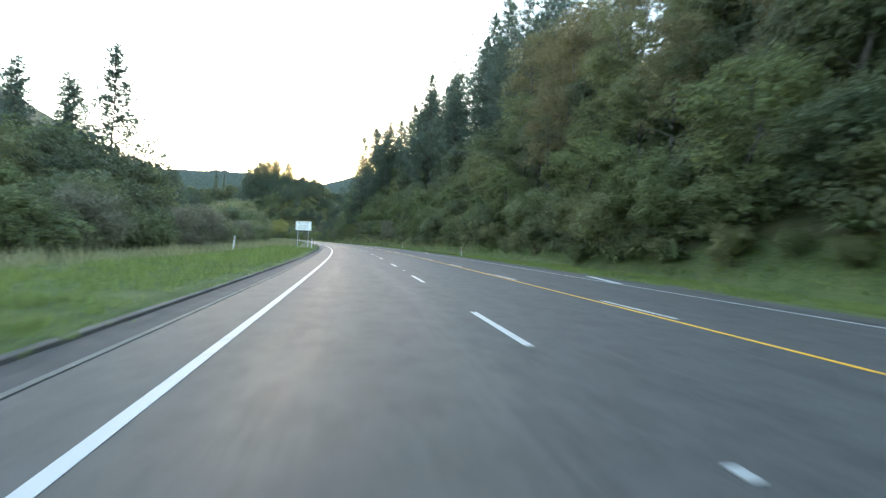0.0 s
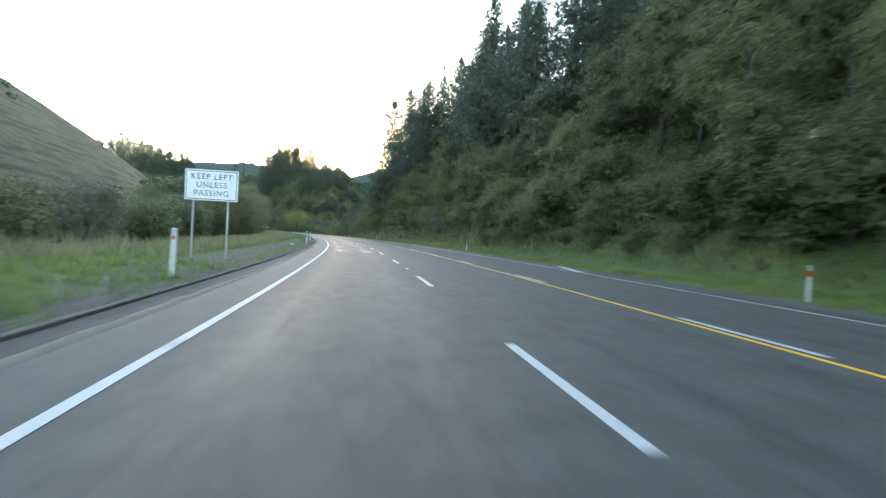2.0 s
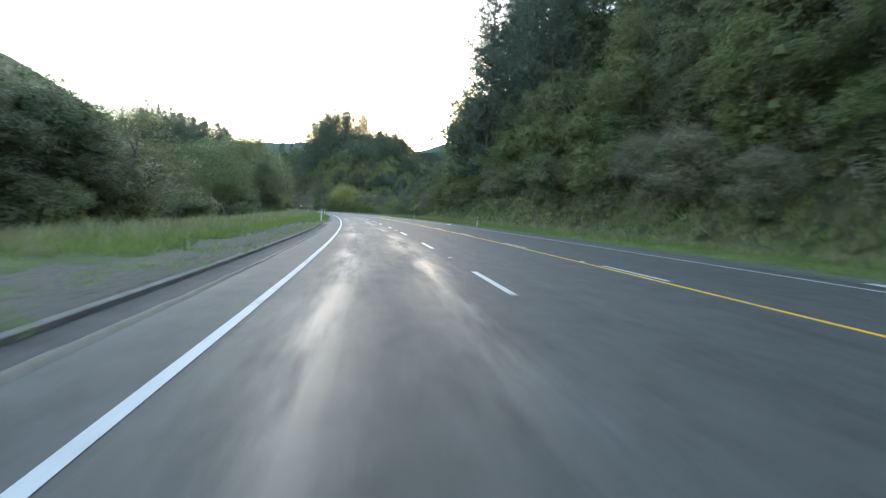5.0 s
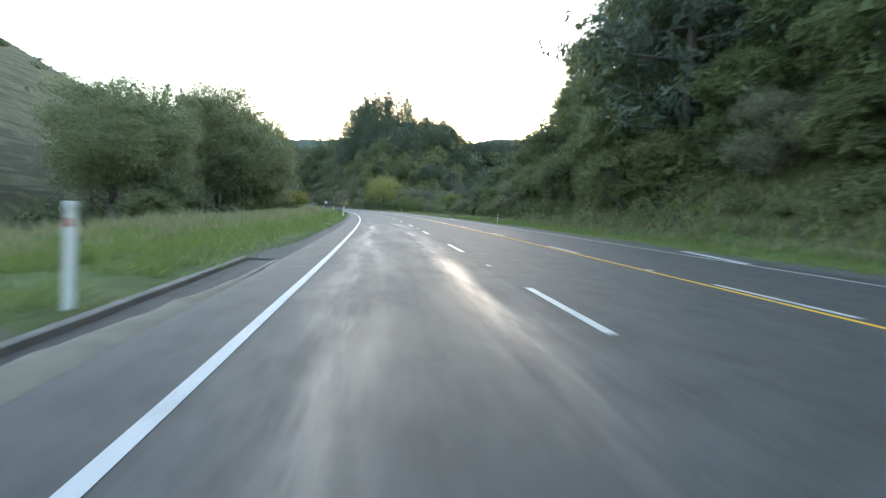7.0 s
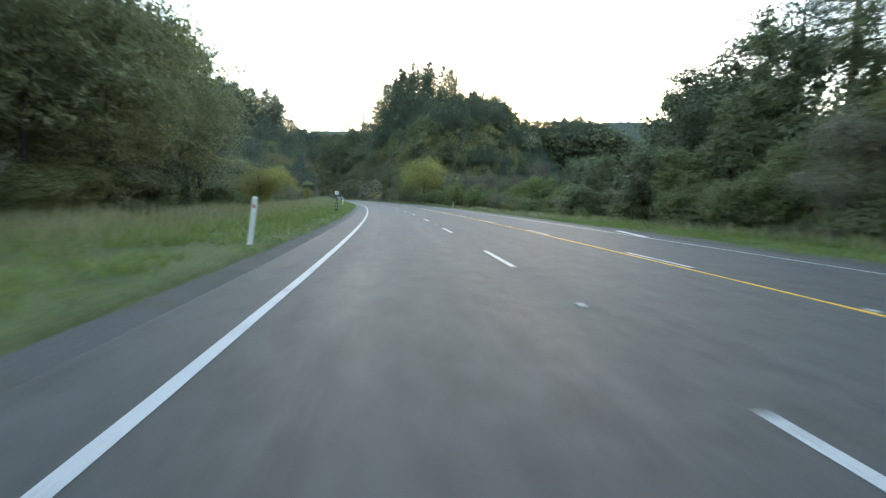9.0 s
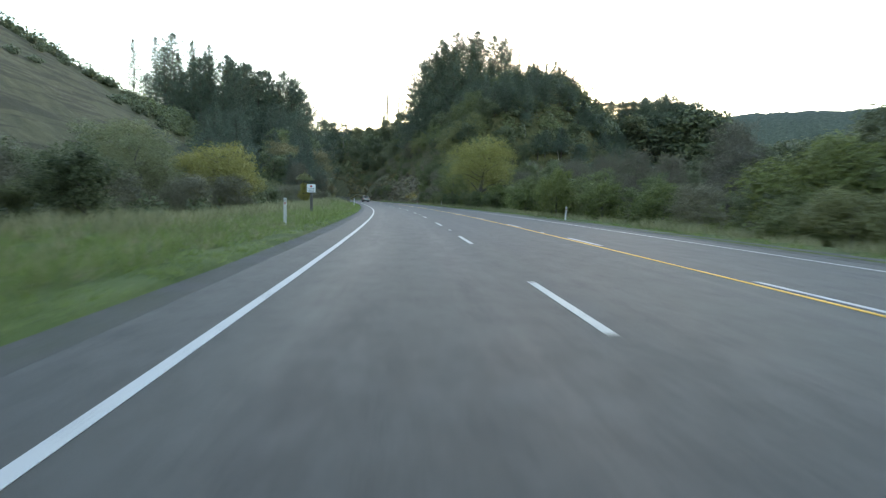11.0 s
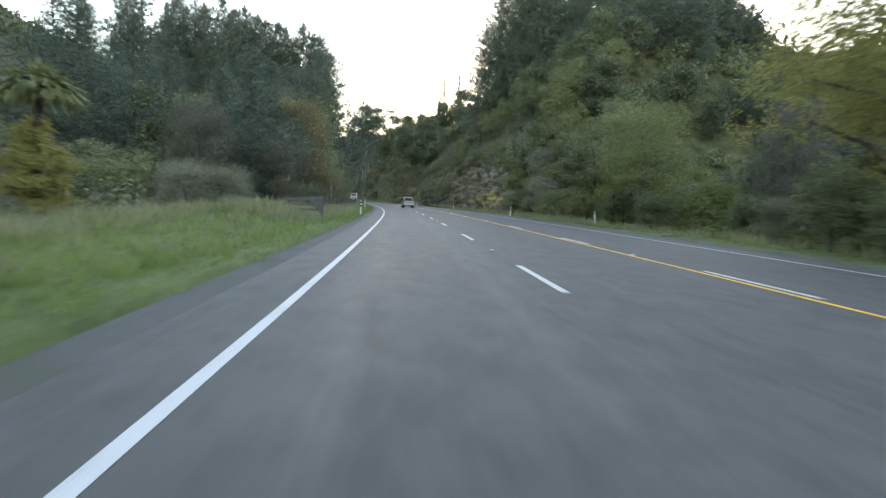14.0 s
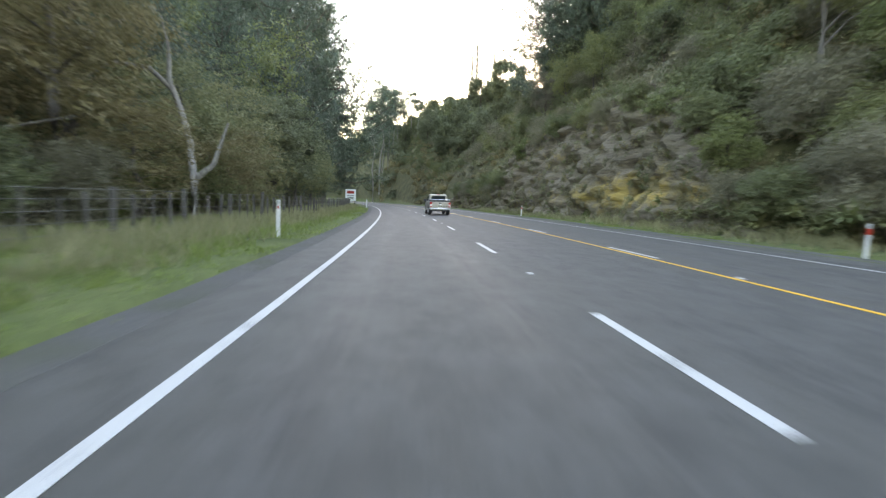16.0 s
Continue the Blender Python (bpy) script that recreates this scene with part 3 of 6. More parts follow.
def limbed_trunk(rng, height, radius, limbs, spread, start=0.3, wobble=0.05):
    """A tapered trunk with limbs; also gives the limbs' ends."""
    pts = [Vector((rng.normal(0, wobble) * height * t, rng.normal(0, wobble) * height * t, height * t)) for t in (0, 0.2, 0.4, 0.6, 0.8, 1.0)]
    pieces = [tube(pts, [radius * (1.25 - 1.05 * t) for t in (0, 0.12, 0.35, 0.6, 0.8, 1.0)], 8)]
    ends = []
    for i in range(limbs):
        t = start + (0.95 - start) * (i + rng.uniform(0, 0.8)) / limbs
        k = min(4, int(t * 5))
        a = pts[k].lerp(pts[k + 1], t * 5 - k)
        ang, reach = rng.uniform(0, math.tau), spread * rng.uniform(0.6, 1.0) * (1.15 - 0.6 * t)
        rise = reach * rng.uniform(0.35, 0.9)
        m = a + Vector((math.cos(ang) * reach * 0.5, math.sin(ang) * reach * 0.5, rise * 0.65))
        e = a + Vector((math.cos(ang) * reach, math.sin(ang) * reach, rise))
        r = radius * (1 - 0.75 * t) * 0.55
        pieces.append(tube([a, m, e], [r, r * 0.65, r * 0.2], 5))
        ends.append(e)
    return joined(pieces), ends


PROTO = {}
TALL = {}


def broadleaf(key, seed, height, width, clumps, leaves, length, low, leaf, bark, trunk_r=0.16, core=0.25, droop=0.2, limbs=7, slim=0.55):
    """A round-headed tree or shrub: clumps of leaves round limbs."""
    rng = np.random.default_rng(seed)
    (tv, tf), ends = limbed_trunk(rng, height * 0.8, trunk_r, limbs, width * 0.42, max(0.15, low * 0.8))
    centres = []
    mid, half = height * (1 + low) / 2, height * (1 - low) / 2
    while len(centres) < clumps:
        p = rng.normal(0, 1, 3)
        p *= rng.uniform(0.35, 0.85) ** 0.7 / np.linalg.norm(p)
        p = np.array([p[0] * width / 2, p[1] * width / 2, mid + p[2] * half])
        centres.append(p)
    centres += [np.array(e) for e in ends if e.z < height * 0.95]
    per = max(1, leaves // len(centres) // 8)
    vs, blobs = [], []
    for c in centres:
        r = width * rng.uniform(0.12, 0.22)
        d = rng.normal(0, 1, (per, 3))
        d /= np.linalg.norm(d, axis=1)[:, None]
        d[:, 2] = np.where(d[:, 2] < -0.45, -d[:, 2], d[:, 2])
        sprigs = c + d * r * rng.uniform(0.3, 1.0, (per, 1)) ** 0.6 * 1.15 * np.array([1, 1, 0.78])
        pts = np.repeat(sprigs, 8, 0) + rng.normal(0, length * 0.85, (per * 8, 3)) * np.array([1, 1, 0.7])
        face = np.repeat(d, 8, 0) * 0.8 + np.array([0, 0, 0.45])
        vs.append(leaf_arrays(rng, pts, face, length, length * slim, droop))
        if core:
            blobs.append(blob(rng, c, (r * core * 1.2, r * core * 1.2, r * core), 0.25, 3, 5))
    crown = leaves_mesh("crown", np.concatenate(vs), leaf, joined(blobs) if blobs else None)
    PROTO[key] = (mesh_from("trunk", tv, tf, [bark]), crown)
    TALL[key] = height


def pine(key, seed, height, width, bare, leaf, branches=110, tufts=9, needles=6, size=0.8, girth=1.0, point=1.5, thin=0.34):
    """A conifer: branches all round the stem, each with sprays of needles, and a soft leader."""
    rng = np.random.default_rng(seed)
    steps = (0, 0.25, 0.5, 0.75, 1.0)
    pts = [Vector((rng.normal(0, 0.006) * height, rng.normal(0, 0.006) * height, height * t)) for t in steps]
    pieces = [tube(pts, [height * 0.013 * girth * (1.06 - t) for t in steps], 8)]
    centres, outs, sizes = [], [], []
    lean = rng.uniform(0, math.tau)
    for i in range(branches):
        up = ((i + rng.uniform(0, 1)) / branches) ** 0.9
        t = bare + (0.975 - bare) * up
        side = 1 + 0.22 * math.sin(up * 9 + seed)
        ang = i * 2.4 + rng.uniform(-0.4, 0.4)
        reach = width / 2 * (0.07 + 0.93 * (1 - up**point)) * side * rng.uniform(0.45, 1.15) * (1 + 0.15 * math.cos(ang - lean))
        lift = reach * (0.05 + 0.75 * up) * rng.uniform(0.4, 1.2)
        a = Vector((0, 0, height * t))
        way = Vector((math.cos(ang), math.sin(ang), 0))
        m = a + way * reach * 0.55 + Vector((0, 0, lift * 0.25 - reach * 0.06))
        e = a + way * reach + Vector((0, 0, lift))
        if i % 2 == 0:
            pieces.append(tube([a, m, e], [height * 0.004, height * 0.003, height * 0.001], 3))
        count = max(2, int(tufts * (0.35 + 0.65 * reach / (width / 2))))
        for k in range(count):
            f = 0.18 + 0.84 * ((k + rng.uniform(0, 1)) / count) ** 0.75
            p = a.lerp(m, f / 0.55) if f < 0.55 else m.lerp(e, (f - 0.55) / 0.45)
            p = np.array(p) + np.array([-way.y, way.x, 0]) * rng.normal(0, 0.2 * reach * f)
            for _ in range(needles):
                sizes.append(size * (1.05 - 0.35 * up))
                centres.append(p + rng.normal(0, 0.018 * height, 3) * np.array([1, 1, 0.7]) * (1 - 0.55 * up))
                outs.append(np.array([way.x * 0.5, way.y * 0.5, 0.4]) + rng.normal(0, 0.6, 3))
    for k in range(16):
        z = height * (0.955 + 0.05 * k / 15)
        for _ in range(needles // 2 + 1):
            centres.append(np.array([0, 0, z]) + rng.normal(0, 0.22 * (1.15 - k / 15), 3))
            outs.append(rng.normal(0, 1, 3))
            sizes.append(size * 0.6)
    sizes = np.array(sizes)
    vs = leaf_arrays(rng, np.array(centres), np.array(outs), sizes, sizes * thin)
    tv, tf = joined(pieces)
    PROTO[key] = (mesh_from("trunk", tv, tf, [BARK]), leaves_mesh("crown", vs, leaf))
    TALL[key] = height


broadleaf("bush_a", 1, 4.2, 4.6, 26, 13000, 0.125, 0.02, LEAF_BUSH, BARK, 0.08)
broadleaf("bush_b", 2, 5.2, 4.2, 24, 12500, 0.135, 0.04, LEAF_FRESH, BARK, 0.09)
broadleaf("bush_c", 3, 3.4, 4.8, 24, 12000, 0.12, 0.0, LEAF_OLIVE, BARK, 0.07)
broadleaf("bush_d", 4, 4.0, 4.0, 26, 11000, 0.27, 0.0, LEAF_GREY, BARK, 0.06, 0.0, 0.4, 14, 0.11)
broadleaf("bush_f", 43, 4.2, 4.6, 24, 15000, 0.12, 0.0, LEAF_BRAMBLE, BARK, 0.07, 0.3, 0.5)
broadleaf("tree_a", 5, 9.0, 6.0, 34, 16000, 0.165, 0.18, LEAF_BROAD, BARK, 0.17)
broadleaf("tree_b", 6, 11.0, 5.4, 36, 16000, 0.165, 0.22, LEAF_BUSH, BARK, 0.18)
broadleaf("tree_d", 40, 8.5, 6.2, 34, 17000, 0.16, 0.05, LEAF_FRESH, BARK, 0.16)
broadleaf("tall_tree", 41, 17.0, 9.0, 70, 42000, 0.16, 0.06, LEAF_FRESH, BARK, 0.26, 0.22, 0.3, 14)
broadleaf("tree_c", 7, 10.0, 6.6, 34, 15000, 0.165, 0.25, LEAF_OLIVE, BARK_DULL, 0.16, 0.0, 0.5)
broadleaf("willow", 8, 8.5, 8.6, 64, 60000, 0.105, 0.22, LEAF_WILLOW, BARK, 0.26, 0.0, 0.9, 16)
broadleaf("willow_small", 9, 5.0, 5.2, 34, 22000, 0.10, 0.06, LEAF_WILLOW, BARK, 0.10, 0.0, 0.6, 10)
broadleaf("turning_tree", 38, 9.0, 6.4, 30, 19000, 0.13, 0.12, LEAF_TURNING, BARK_DULL, 0.14, 0.0, 0.8, 16)
broadleaf("airy", 10, 13.0, 6.0, 40, 15000, 0.18, 0.22, LEAF_OLIVE, BARK_DULL, 0.17, 0.0, 0.7)
broadleaf("valley_tree", 26, 12.0, 7.6, 56, 20000, 0.16, 0.08, LEAF_VALLEY, BARK_DULL, 0.16, 0.0, 0.5)
broadleaf("bush_e", 27, 4.4, 4.8, 26, 12000, 0.125, 0.0, LEAF_VALLEY, BARK, 0.07)
broadleaf("autumn", 28, 15.0, 7.0, 60, 18000, 0.17, 0.2, LEAF_AUTUMN, BARK_DULL, 0.2, 0.0, 0.9, 12)
broadleaf("hanging", 29, 10.0, 5.6, 44, 17000, 0.30, 0.05, LEAF_VINE, BARK, 0.16, 0.0, 1.6, 14, 0.13)
broadleaf("vine_column", 42, 3.4, 2.0, 26, 9000, 0.10, 0.0, LEAF_WILLOW, BARK, 0.06, 0.3, 0.6)
broadleaf("gum", 39, 16.0, 7.0, 26, 11000, 0.22, 0.62, LEAF_PINE, BARK_PALE, 0.22, 0.0, 1.2, 9)
broadleaf("far_bush_a", 21, 4.4, 4.6, 18, 4400, 0.21, 0.0, LEAF_BUSH, BARK, 0.08)
broadleaf("far_bush_c", 22, 3.6, 4.8, 18, 4400, 0.21, 0.0, LEAF_OLIVE, BARK, 0.07)
broadleaf("far_bush_d", 23, 4.0, 4.2, 20, 4800, 0.40, 0.0, LEAF_GREY, BARK, 0.06, 0.0, 0.4, 12, 0.13)
broadleaf("far_tree_a", 24, 9.5, 6.2, 28, 6400, 0.29, 0.15, LEAF_BROAD, BARK, 0.17)
broadleaf("far_tree_b", 25, 11.0, 5.6, 28, 6400, 0.29, 0.18, LEAF_BUSH, BARK, 0.18)
broadleaf("tree_far", 15, 10.0, 7.0, 32, 6400, 0.42, 0.12, LEAF_BROAD, BARK, 0.17)
pine("pine_a", 11, 26, 12.5, 0.14, LEAF_PINE, 125, 10, 16, 0.58, 1.0, 2.6, 0.17)
pine("pine_b", 12, 30, 13.0, 0.22, LEAF_PINE, 125, 10, 16, 0.60, 1.0, 2.4, 0.17)
pine("pine_c", 13, 24, 9.0, 0.45, LEAF_PINE, 50, 9, 12, 0.62, 0.9, 2.2)
pine("pine_far", 16, 26, 13.5, 0.08, LEAF_PINE, 95, 8, 9, 1.0, 1.0, 2.8, 0.24)
pine("pine_wide", 18, 26, 17.0, 0.06, LEAF_PINE, 135, 9, 17, 0.76, 1.0, 2.8, 0.18)
pine("young_pine", 17, 9.5, 5.4, 0.06, LEAF_PINE, 90, 7, 10, 0.30, 1.0, 1.5)
pine("poplar", 14, 20, 2.6, 0.02, LEAF_PINE, 170, 5, 10, 0.45, 1.6, 0.9, 0.25)

KINDS = {
    "bush_a": ("shrub", "dense dark green native shrub on the bank", "shrub", "bank shrubs"),
    "bush_b": ("shrub", "tall glossy green shrub on the bank", "shrub", "bank shrubs"),
    "bush_c": ("shrub", "low spreading olive green shrub", "shrub", "bank shrubs"),
    "bush_d": ("bare_shrub", "grey twiggy leafless shrub", "shrub", "grey shrubs"),
    "tree_a": ("broadleaf_tree", "round-headed dark green broadleaf tree", "tree", "hillside trees"),
    "tree_b": ("broadleaf_tree", "tall dense green broadleaf tree", "tree", "hillside trees"),
    "tree_c": ("broadleaf_tree", "pale-barked olive tree with open crown", "tree", "hillside trees"),
    "willow": ("willow_tree", "rounded yellow-green willow beginning to turn", "tree", "willows"),
    "willow_small": ("willow_tree", "young yellow-green willow shrub", "tree", "willows"),
    "airy": ("broadleaf_tree", "tall thin-leaved tree with pale stems", "tree", "valley trees"),
    "bush_e": ("shrub", "leafy pale green shrub on the flat", "shrub", "flat shrubs"),
    "bush_f": ("bramble_bush", "sprawling bramble-draped yellow-green shrub on the flat", "shrub", "flat shrubs"),
    "autumn": ("broadleaf_tree", "tall thin tree with browning hanging leaves", "tree", "bank trees"),
    "hanging": ("broadleaf_tree", "tree smothered in dead grey hanging vines", "tree", "vine trees"),
    "valley_tree": ("broadleaf_tree", "leafy grey-green tree beside the valley fence", "tree", "valley trees"),
    "tree_d": ("broadleaf_tree", "leafy bright green broadleaf tree on the bank", "tree", "bank trees"),
    "tall_tree": ("broadleaf_tree", "big leafy green tree leaning out over the bank", "tree", "bank trees"),
    "turning_tree": ("broadleaf_tree", "leafy tree turning yellow-green with leaning pale stems", "tree", "turning trees"),
    "vine_column": ("vine", "yellow-green creeper smothering a tree trunk", "vine", "creepers"),
    "gum": ("gum_tree", "tall open gum tree with a flat tufted head", "tree", "gum trees"),
    "pine_wide": ("pine_tree", "broad feathery dark pine", "tree", "pines"),
    "pine_a": ("pine_tree", "tall dark radiata pine", "tree", "pines"),
    "pine_b": ("pine_tree", "very tall dark pine with bare lower trunk", "tree", "pines"),
    "pine_c": ("pine_tree", "dark conical pine branched to the ground", "tree", "pines"),
    "far_bush_a": ("hillside_shrub", "dark green shrub among the hillside scrub", "shrub", "hillside shrubs"),
    "far_bush_c": ("hillside_shrub", "olive shrub among the hillside scrub", "shrub", "hillside shrubs"),
    "far_bush_d": ("bare_shrub", "grey leafless shrub among the hillside scrub", "shrub", "hillside shrubs"),
    "far_tree_a": ("hillside_tree", "round dark green tree up the bank", "tree", "hillside trees"),
    "far_tree_b": ("hillside_tree", "tall green tree up the bank", "tree", "hillside trees"),
    "tree_far": ("hillside_tree", "dark green tree on the far hillside", "tree", "far trees"),
    "pine_far": ("pine_tree", "dark dense pine on the far ridge", "tree", "far pines"),
    "young_pine": ("pine_tree", "young open pine beside the valley", "tree", "young pines"),
    "poplar": ("poplar_tree", "narrow nearly leafless grey poplar", "tree", "poplars"),
}
spin = random.Random(7)


def cover(name, label, regions, leaf, seed):
    """Scrub that nobody could count: leafy mounds over stretches (s0, s1, o0, o1, mounds, radius, leaves, leaf length)."""
    rng = np.random.default_rng(seed)
    vs, cores = [], []
    for s0, s1, o0, o1, mounds, radius, leaves, length in regions:
        for _ in range(mounds):
            s, o = rng.uniform(s0, s1), rng.uniform(o0, o1)
            r = radius * rng.uniform(0.55, 1.35)
            c = np.array(at(s, o, land(s, o) + r * 0.25))
            d = rng.normal(0, 1, (leaves, 3))
            d /= np.linalg.norm(d, axis=1)[:, None]
            d[:, 2] = np.abs(d[:, 2]) - 0.15
            tall = rng.uniform(0.7, 1.3)
            pts = c + d * r * rng.uniform(0.35, 1.15, (leaves, 1)) ** 0.8 * np.array([1, 1, tall])
            vs.append(leaf_arrays(rng, pts, d + np.array([0, 0, 0.3]), length, length * 0.6, 0.2))
            cores.append(blob(rng, c, (r * 0.26, r * 0.26, r * 0.24 * tall), 0.3, 3, 6))
    return tagged(new(name, leaves_mesh(name, np.concatenate(vs), leaf, joined(cores))), label, "undergrowth", kind="stuff")


def plant(key, s, o, scale=1.0, sink=0.15, stretch=1.0):
    name, label, category, group = KINDS[key]
    m = stand(s, o, spin.uniform(0, 360), 1.0, land(s, o) - sink * scale) @ Matrix.Diagonal((scale, scale, scale * stretch, 1))
    ob = empty(name, m, label, category, group)
    child("trunk", PROTO[key][0], ob)
    child("crown", PROTO[key][1], ob)
    return ob


def grown(key, s, o, top, slim=1.0):
    """A tree whose top is at the height given."""
    k = max(2.5, top - land(s, o)) / TALL[key]
    slim *= max(1.0, (0.6 if TALL[key] > 20 else 0.0) / k)
    name, label, category, group = KINDS[key]
    m = stand(s, o, spin.uniform(0, 360), 1.0, land(s, o) - 0.2) @ Matrix.Diagonal((k * slim, k * slim, k, 1))
    ob = empty(name, m, label, category, group)
    child("trunk", PROTO[key][0], ob)
    child("crown", PROTO[key][1], ob)
    return ob


# ---- bush-clad bank on the right
def row(keys, s0, s1, step, o, wander, low, high, stretch=(0.9, 1.15)):
    s = s0
    while s < s1:
        plant(spin.choice(keys), s + spin.uniform(-0.4, 0.4) * step, o + spin.uniform(-wander, wander), spin.uniform(low, high), 0.3, spin.uniform(*stretch))
        s += step


row(["bush_c", "bush_a", "bush_e"], 3, 104, 3.0, 13.3, 0.4, 0.3, 0.5)
row(["bush_a", "bush_b", "bush_a", "bush_c"], 5, 104, 3.1, 14.2, 0.8, 0.7, 1.2)
row(["bush_a", "bush_b", "bush_a", "bush_c", "bush_d"], 104, 236, 3.4, 16.0, 0.9, 0.7, 1.15)
row(["bush_b", "tree_a", "tree_b", "tree_c"], 8, 222, 5.4, 18.6, 1.0, 0.75, 1.05)
row(["far_tree_a", "far_tree_b", "tree_c", "far_tree_a", "far_bush_d"], 10, 214, 6.5, 22.5, 1.5, 0.85, 1.15)
row(["far_tree_b", "far_tree_a"], 40, 206, 9.0, 28, 2.0, 0.95, 1.2)
row(["pine_a", "pine_b", "pine_far"], 74, 158, 6.0, 27, 2.5, 0.95, 1.15)
row(["pine_far"], 84, 175, 9.0, 35, 3.0, 0.9, 1.1)
row(["pine_far", "pine_a"], 150, 204, 6.0, 29, 3.0, 0.78, 0.95)
for s, o, top in ((189, 22.5, 42), (194, 24.5, 42), (182, 26, 43), (176, 24, 40), (198, 28, 42)):
    grown(spin.choice(["pine_a", "pine_b"]), s, o, top, 1.0)
for s, o, top, key in ((184.5, 17.4, 37, "pine_wide"), (190.5, 19.5, 31, "pine_wide"), (190.5, 16.5, 21, "tall_tree"), (196, 18.0, 23, "tall_tree"), (203, 18.5, 20, "tall_tree"), (188, 15.0, 11, "tree_d"), (194, 15.4, 10, "tree_d")):
    grown(key, s, o, top, 0.82 if key == "pine_wide" else 0.95)
grown("pine_b", 173, 22, 38, 0.85)
grown("pine_a", 176, 20.5, 33, 0.8)
for s, o, top in ((22, 19, 15), (27, 21.5, 21), (33, 18.5, 18), (36, 23, 25), (43, 20, 23), (47, 24, 29), (55, 21, 27), (60, 25, 32), (68, 22, 30), (73, 26, 34), (64, 19, 22), (52, 17.5, 18), (16, 20, 17), (10, 19, 15)):
    grown(spin.choice(["autumn", "airy", "autumn"]), s, o, top, 1.0)
plant("tree_c", 66, 15.5, 0.95)
for k in range(12):
    s, o = 14 + 6 * k + spin.uniform(-2, 2), 31 + spin.uniform(-3, 4)
    grown(spin.choice(["far_tree_a", "autumn", "pine_far"]), s, o, land(s, o) + spin.uniform(13, 18), 1.1)
for s, o, k, key in ((30, 14.4, 1.15, "bush_b"), (38, 15.2, 0.9, "tree_d"), (21, 14.6, 1.0, "tree_d"), (24.5, 13.9, 0.8, "bush_b"), (57, 15.0, 0.9, "tree_d"), (84, 15.4, 0.9, "tree_d"), (112, 17.0, 1.0, "tree_d"), (121, 17.2, 0.9, "tree_d"), (133, 17.0, 1.0, "tree_d"), (152, 17.2, 0.9, "tree_d"), (160, 16.6, 1.0, "tree_d"), (171, 17.0, 0.95, "tree_d"), (178, 16.6, 0.9, "tree_d")):
    plant(key, s, o, k)
for s, o, k in ((216, 21, 0.9), (222, 25, 1.0), (227, 18, 0.75), (231, 23, 0.9), (226, 31, 1.1)):
    plant("far_tree_b", s, o, k)
for s, o, k in ((233, 16.5, 0.75), (238, 20.5, 1.05), (243, 25.5, 1.3), (247, 30, 1.5), (236, 27, 1.35), (252, 36, 1.5)):
    plant("far_tree_a", s, o, k)
plant("pine_a", 240, 33, 0.85)
plant("pine_b", 232, 30, 0.7)

# ---- open flat with willows
row(["bush_f", "bush_a", "bush_f", "bush_c", "bush_d"], 244, 368, 5.4, 15.6, 1.3, 0.55, 1.0)
row(["bush_a", "bush_f", "bush_a", "bush_d"], 240, 372, 5.0, 20.5, 2.0, 0.75, 1.1)
row(["tree_a", "tree_b", "tree_a", "hanging"], 262, 352, 5.6, 26.0, 2.2, 0.62, 0.86)
for s, o, top in ((300, 18, 6.8), (306, 22, 7), (340, 21, 9), (284, 17.5, 6.4), (296, 20.5, 7.2), (315, 17.5, 6.2)):
    grown("hanging", s, o, top, 0.8)
for s, o, top in ((318, 19.5, 8.0), (331, 18.5, 8.5), (310, 20.5, 7.5)):
    grown("tree_b", s, o, top, 1.1)
plant("bush_f", 289, 12.8, 0.72, 0.15, 1.5)
plant("bush_f", 292, 13.4, 0.66, 0.15, 1.3)
plant("bush_f", 303, 14.2, 0.8, 0.15, 1.0)
plant("bush_a", 320.5, 12.7, 0.72, 0.15, 0.95)
plant("bush_a", 323.5, 12.3, 0.6, 0.15, 1.0)
plant("bush_a", 327.0, 12.6, 0.7, 0.15, 1.05)
plant("bush_a", 316.5, 13.8, 0.66, 0.15, 1.0)
plant("willow", 324.8, 14.2, 1.28, 0.15, 1.06)
grown("turning_tree", 343.6, 13.4, 8.8, 1.0)
plant("bush_a", 341.0, 13.0, 0.62)
plant("bush_a", 346.2, 13.4, 0.7)
grown("tree_c", 348.5, 15.5, 9.0, 0.9)
grown("valley_tree", 353, 17.0, 11.0, 1.0)
grown("tree_b", 357, 15.0, 9.5, 1.1)
plant("willow_small", 354, 17.5, 1.5)
row(["far_tree_a", "tree_far"], 246, 360, 9.0, 29, 4.0, 0.45, 0.7)
row(["tree_far", "far_tree_a"], 250, 380, 9.0, 40, 4.0, 0.5, 0.75)
for k in range(7):
    grown(spin.choice(["bush_f", "tree_d", "bush_f"]), 268 + 9.5 * k + spin.uniform(-3, 3), 17.0 + spin.uniform(-1.5, 2.0), spin.uniform(3.6, 5.6), 1.1)
for k in range(24):
    grown(spin.choice(["tree_far", "pine_far", "tree_far"]), 300 + 5.0 * k + spin.uniform(-2, 2), 160 - 0.7 * k + spin.uniform(-9, 9), spin.uniform(24, 28), 1.2)

for k in range(34):
    s, o = 381 + 0.12 * k + spin.uniform(-3, 6), 44 + 2.7 * k + spin.uniform(-1.5, 1.5)
    grown(spin.choice(["pine_b", "gum", "pine_far", "pine_b"]), s, o, land(s, o) + spin.uniform(6, 9), 1.0)

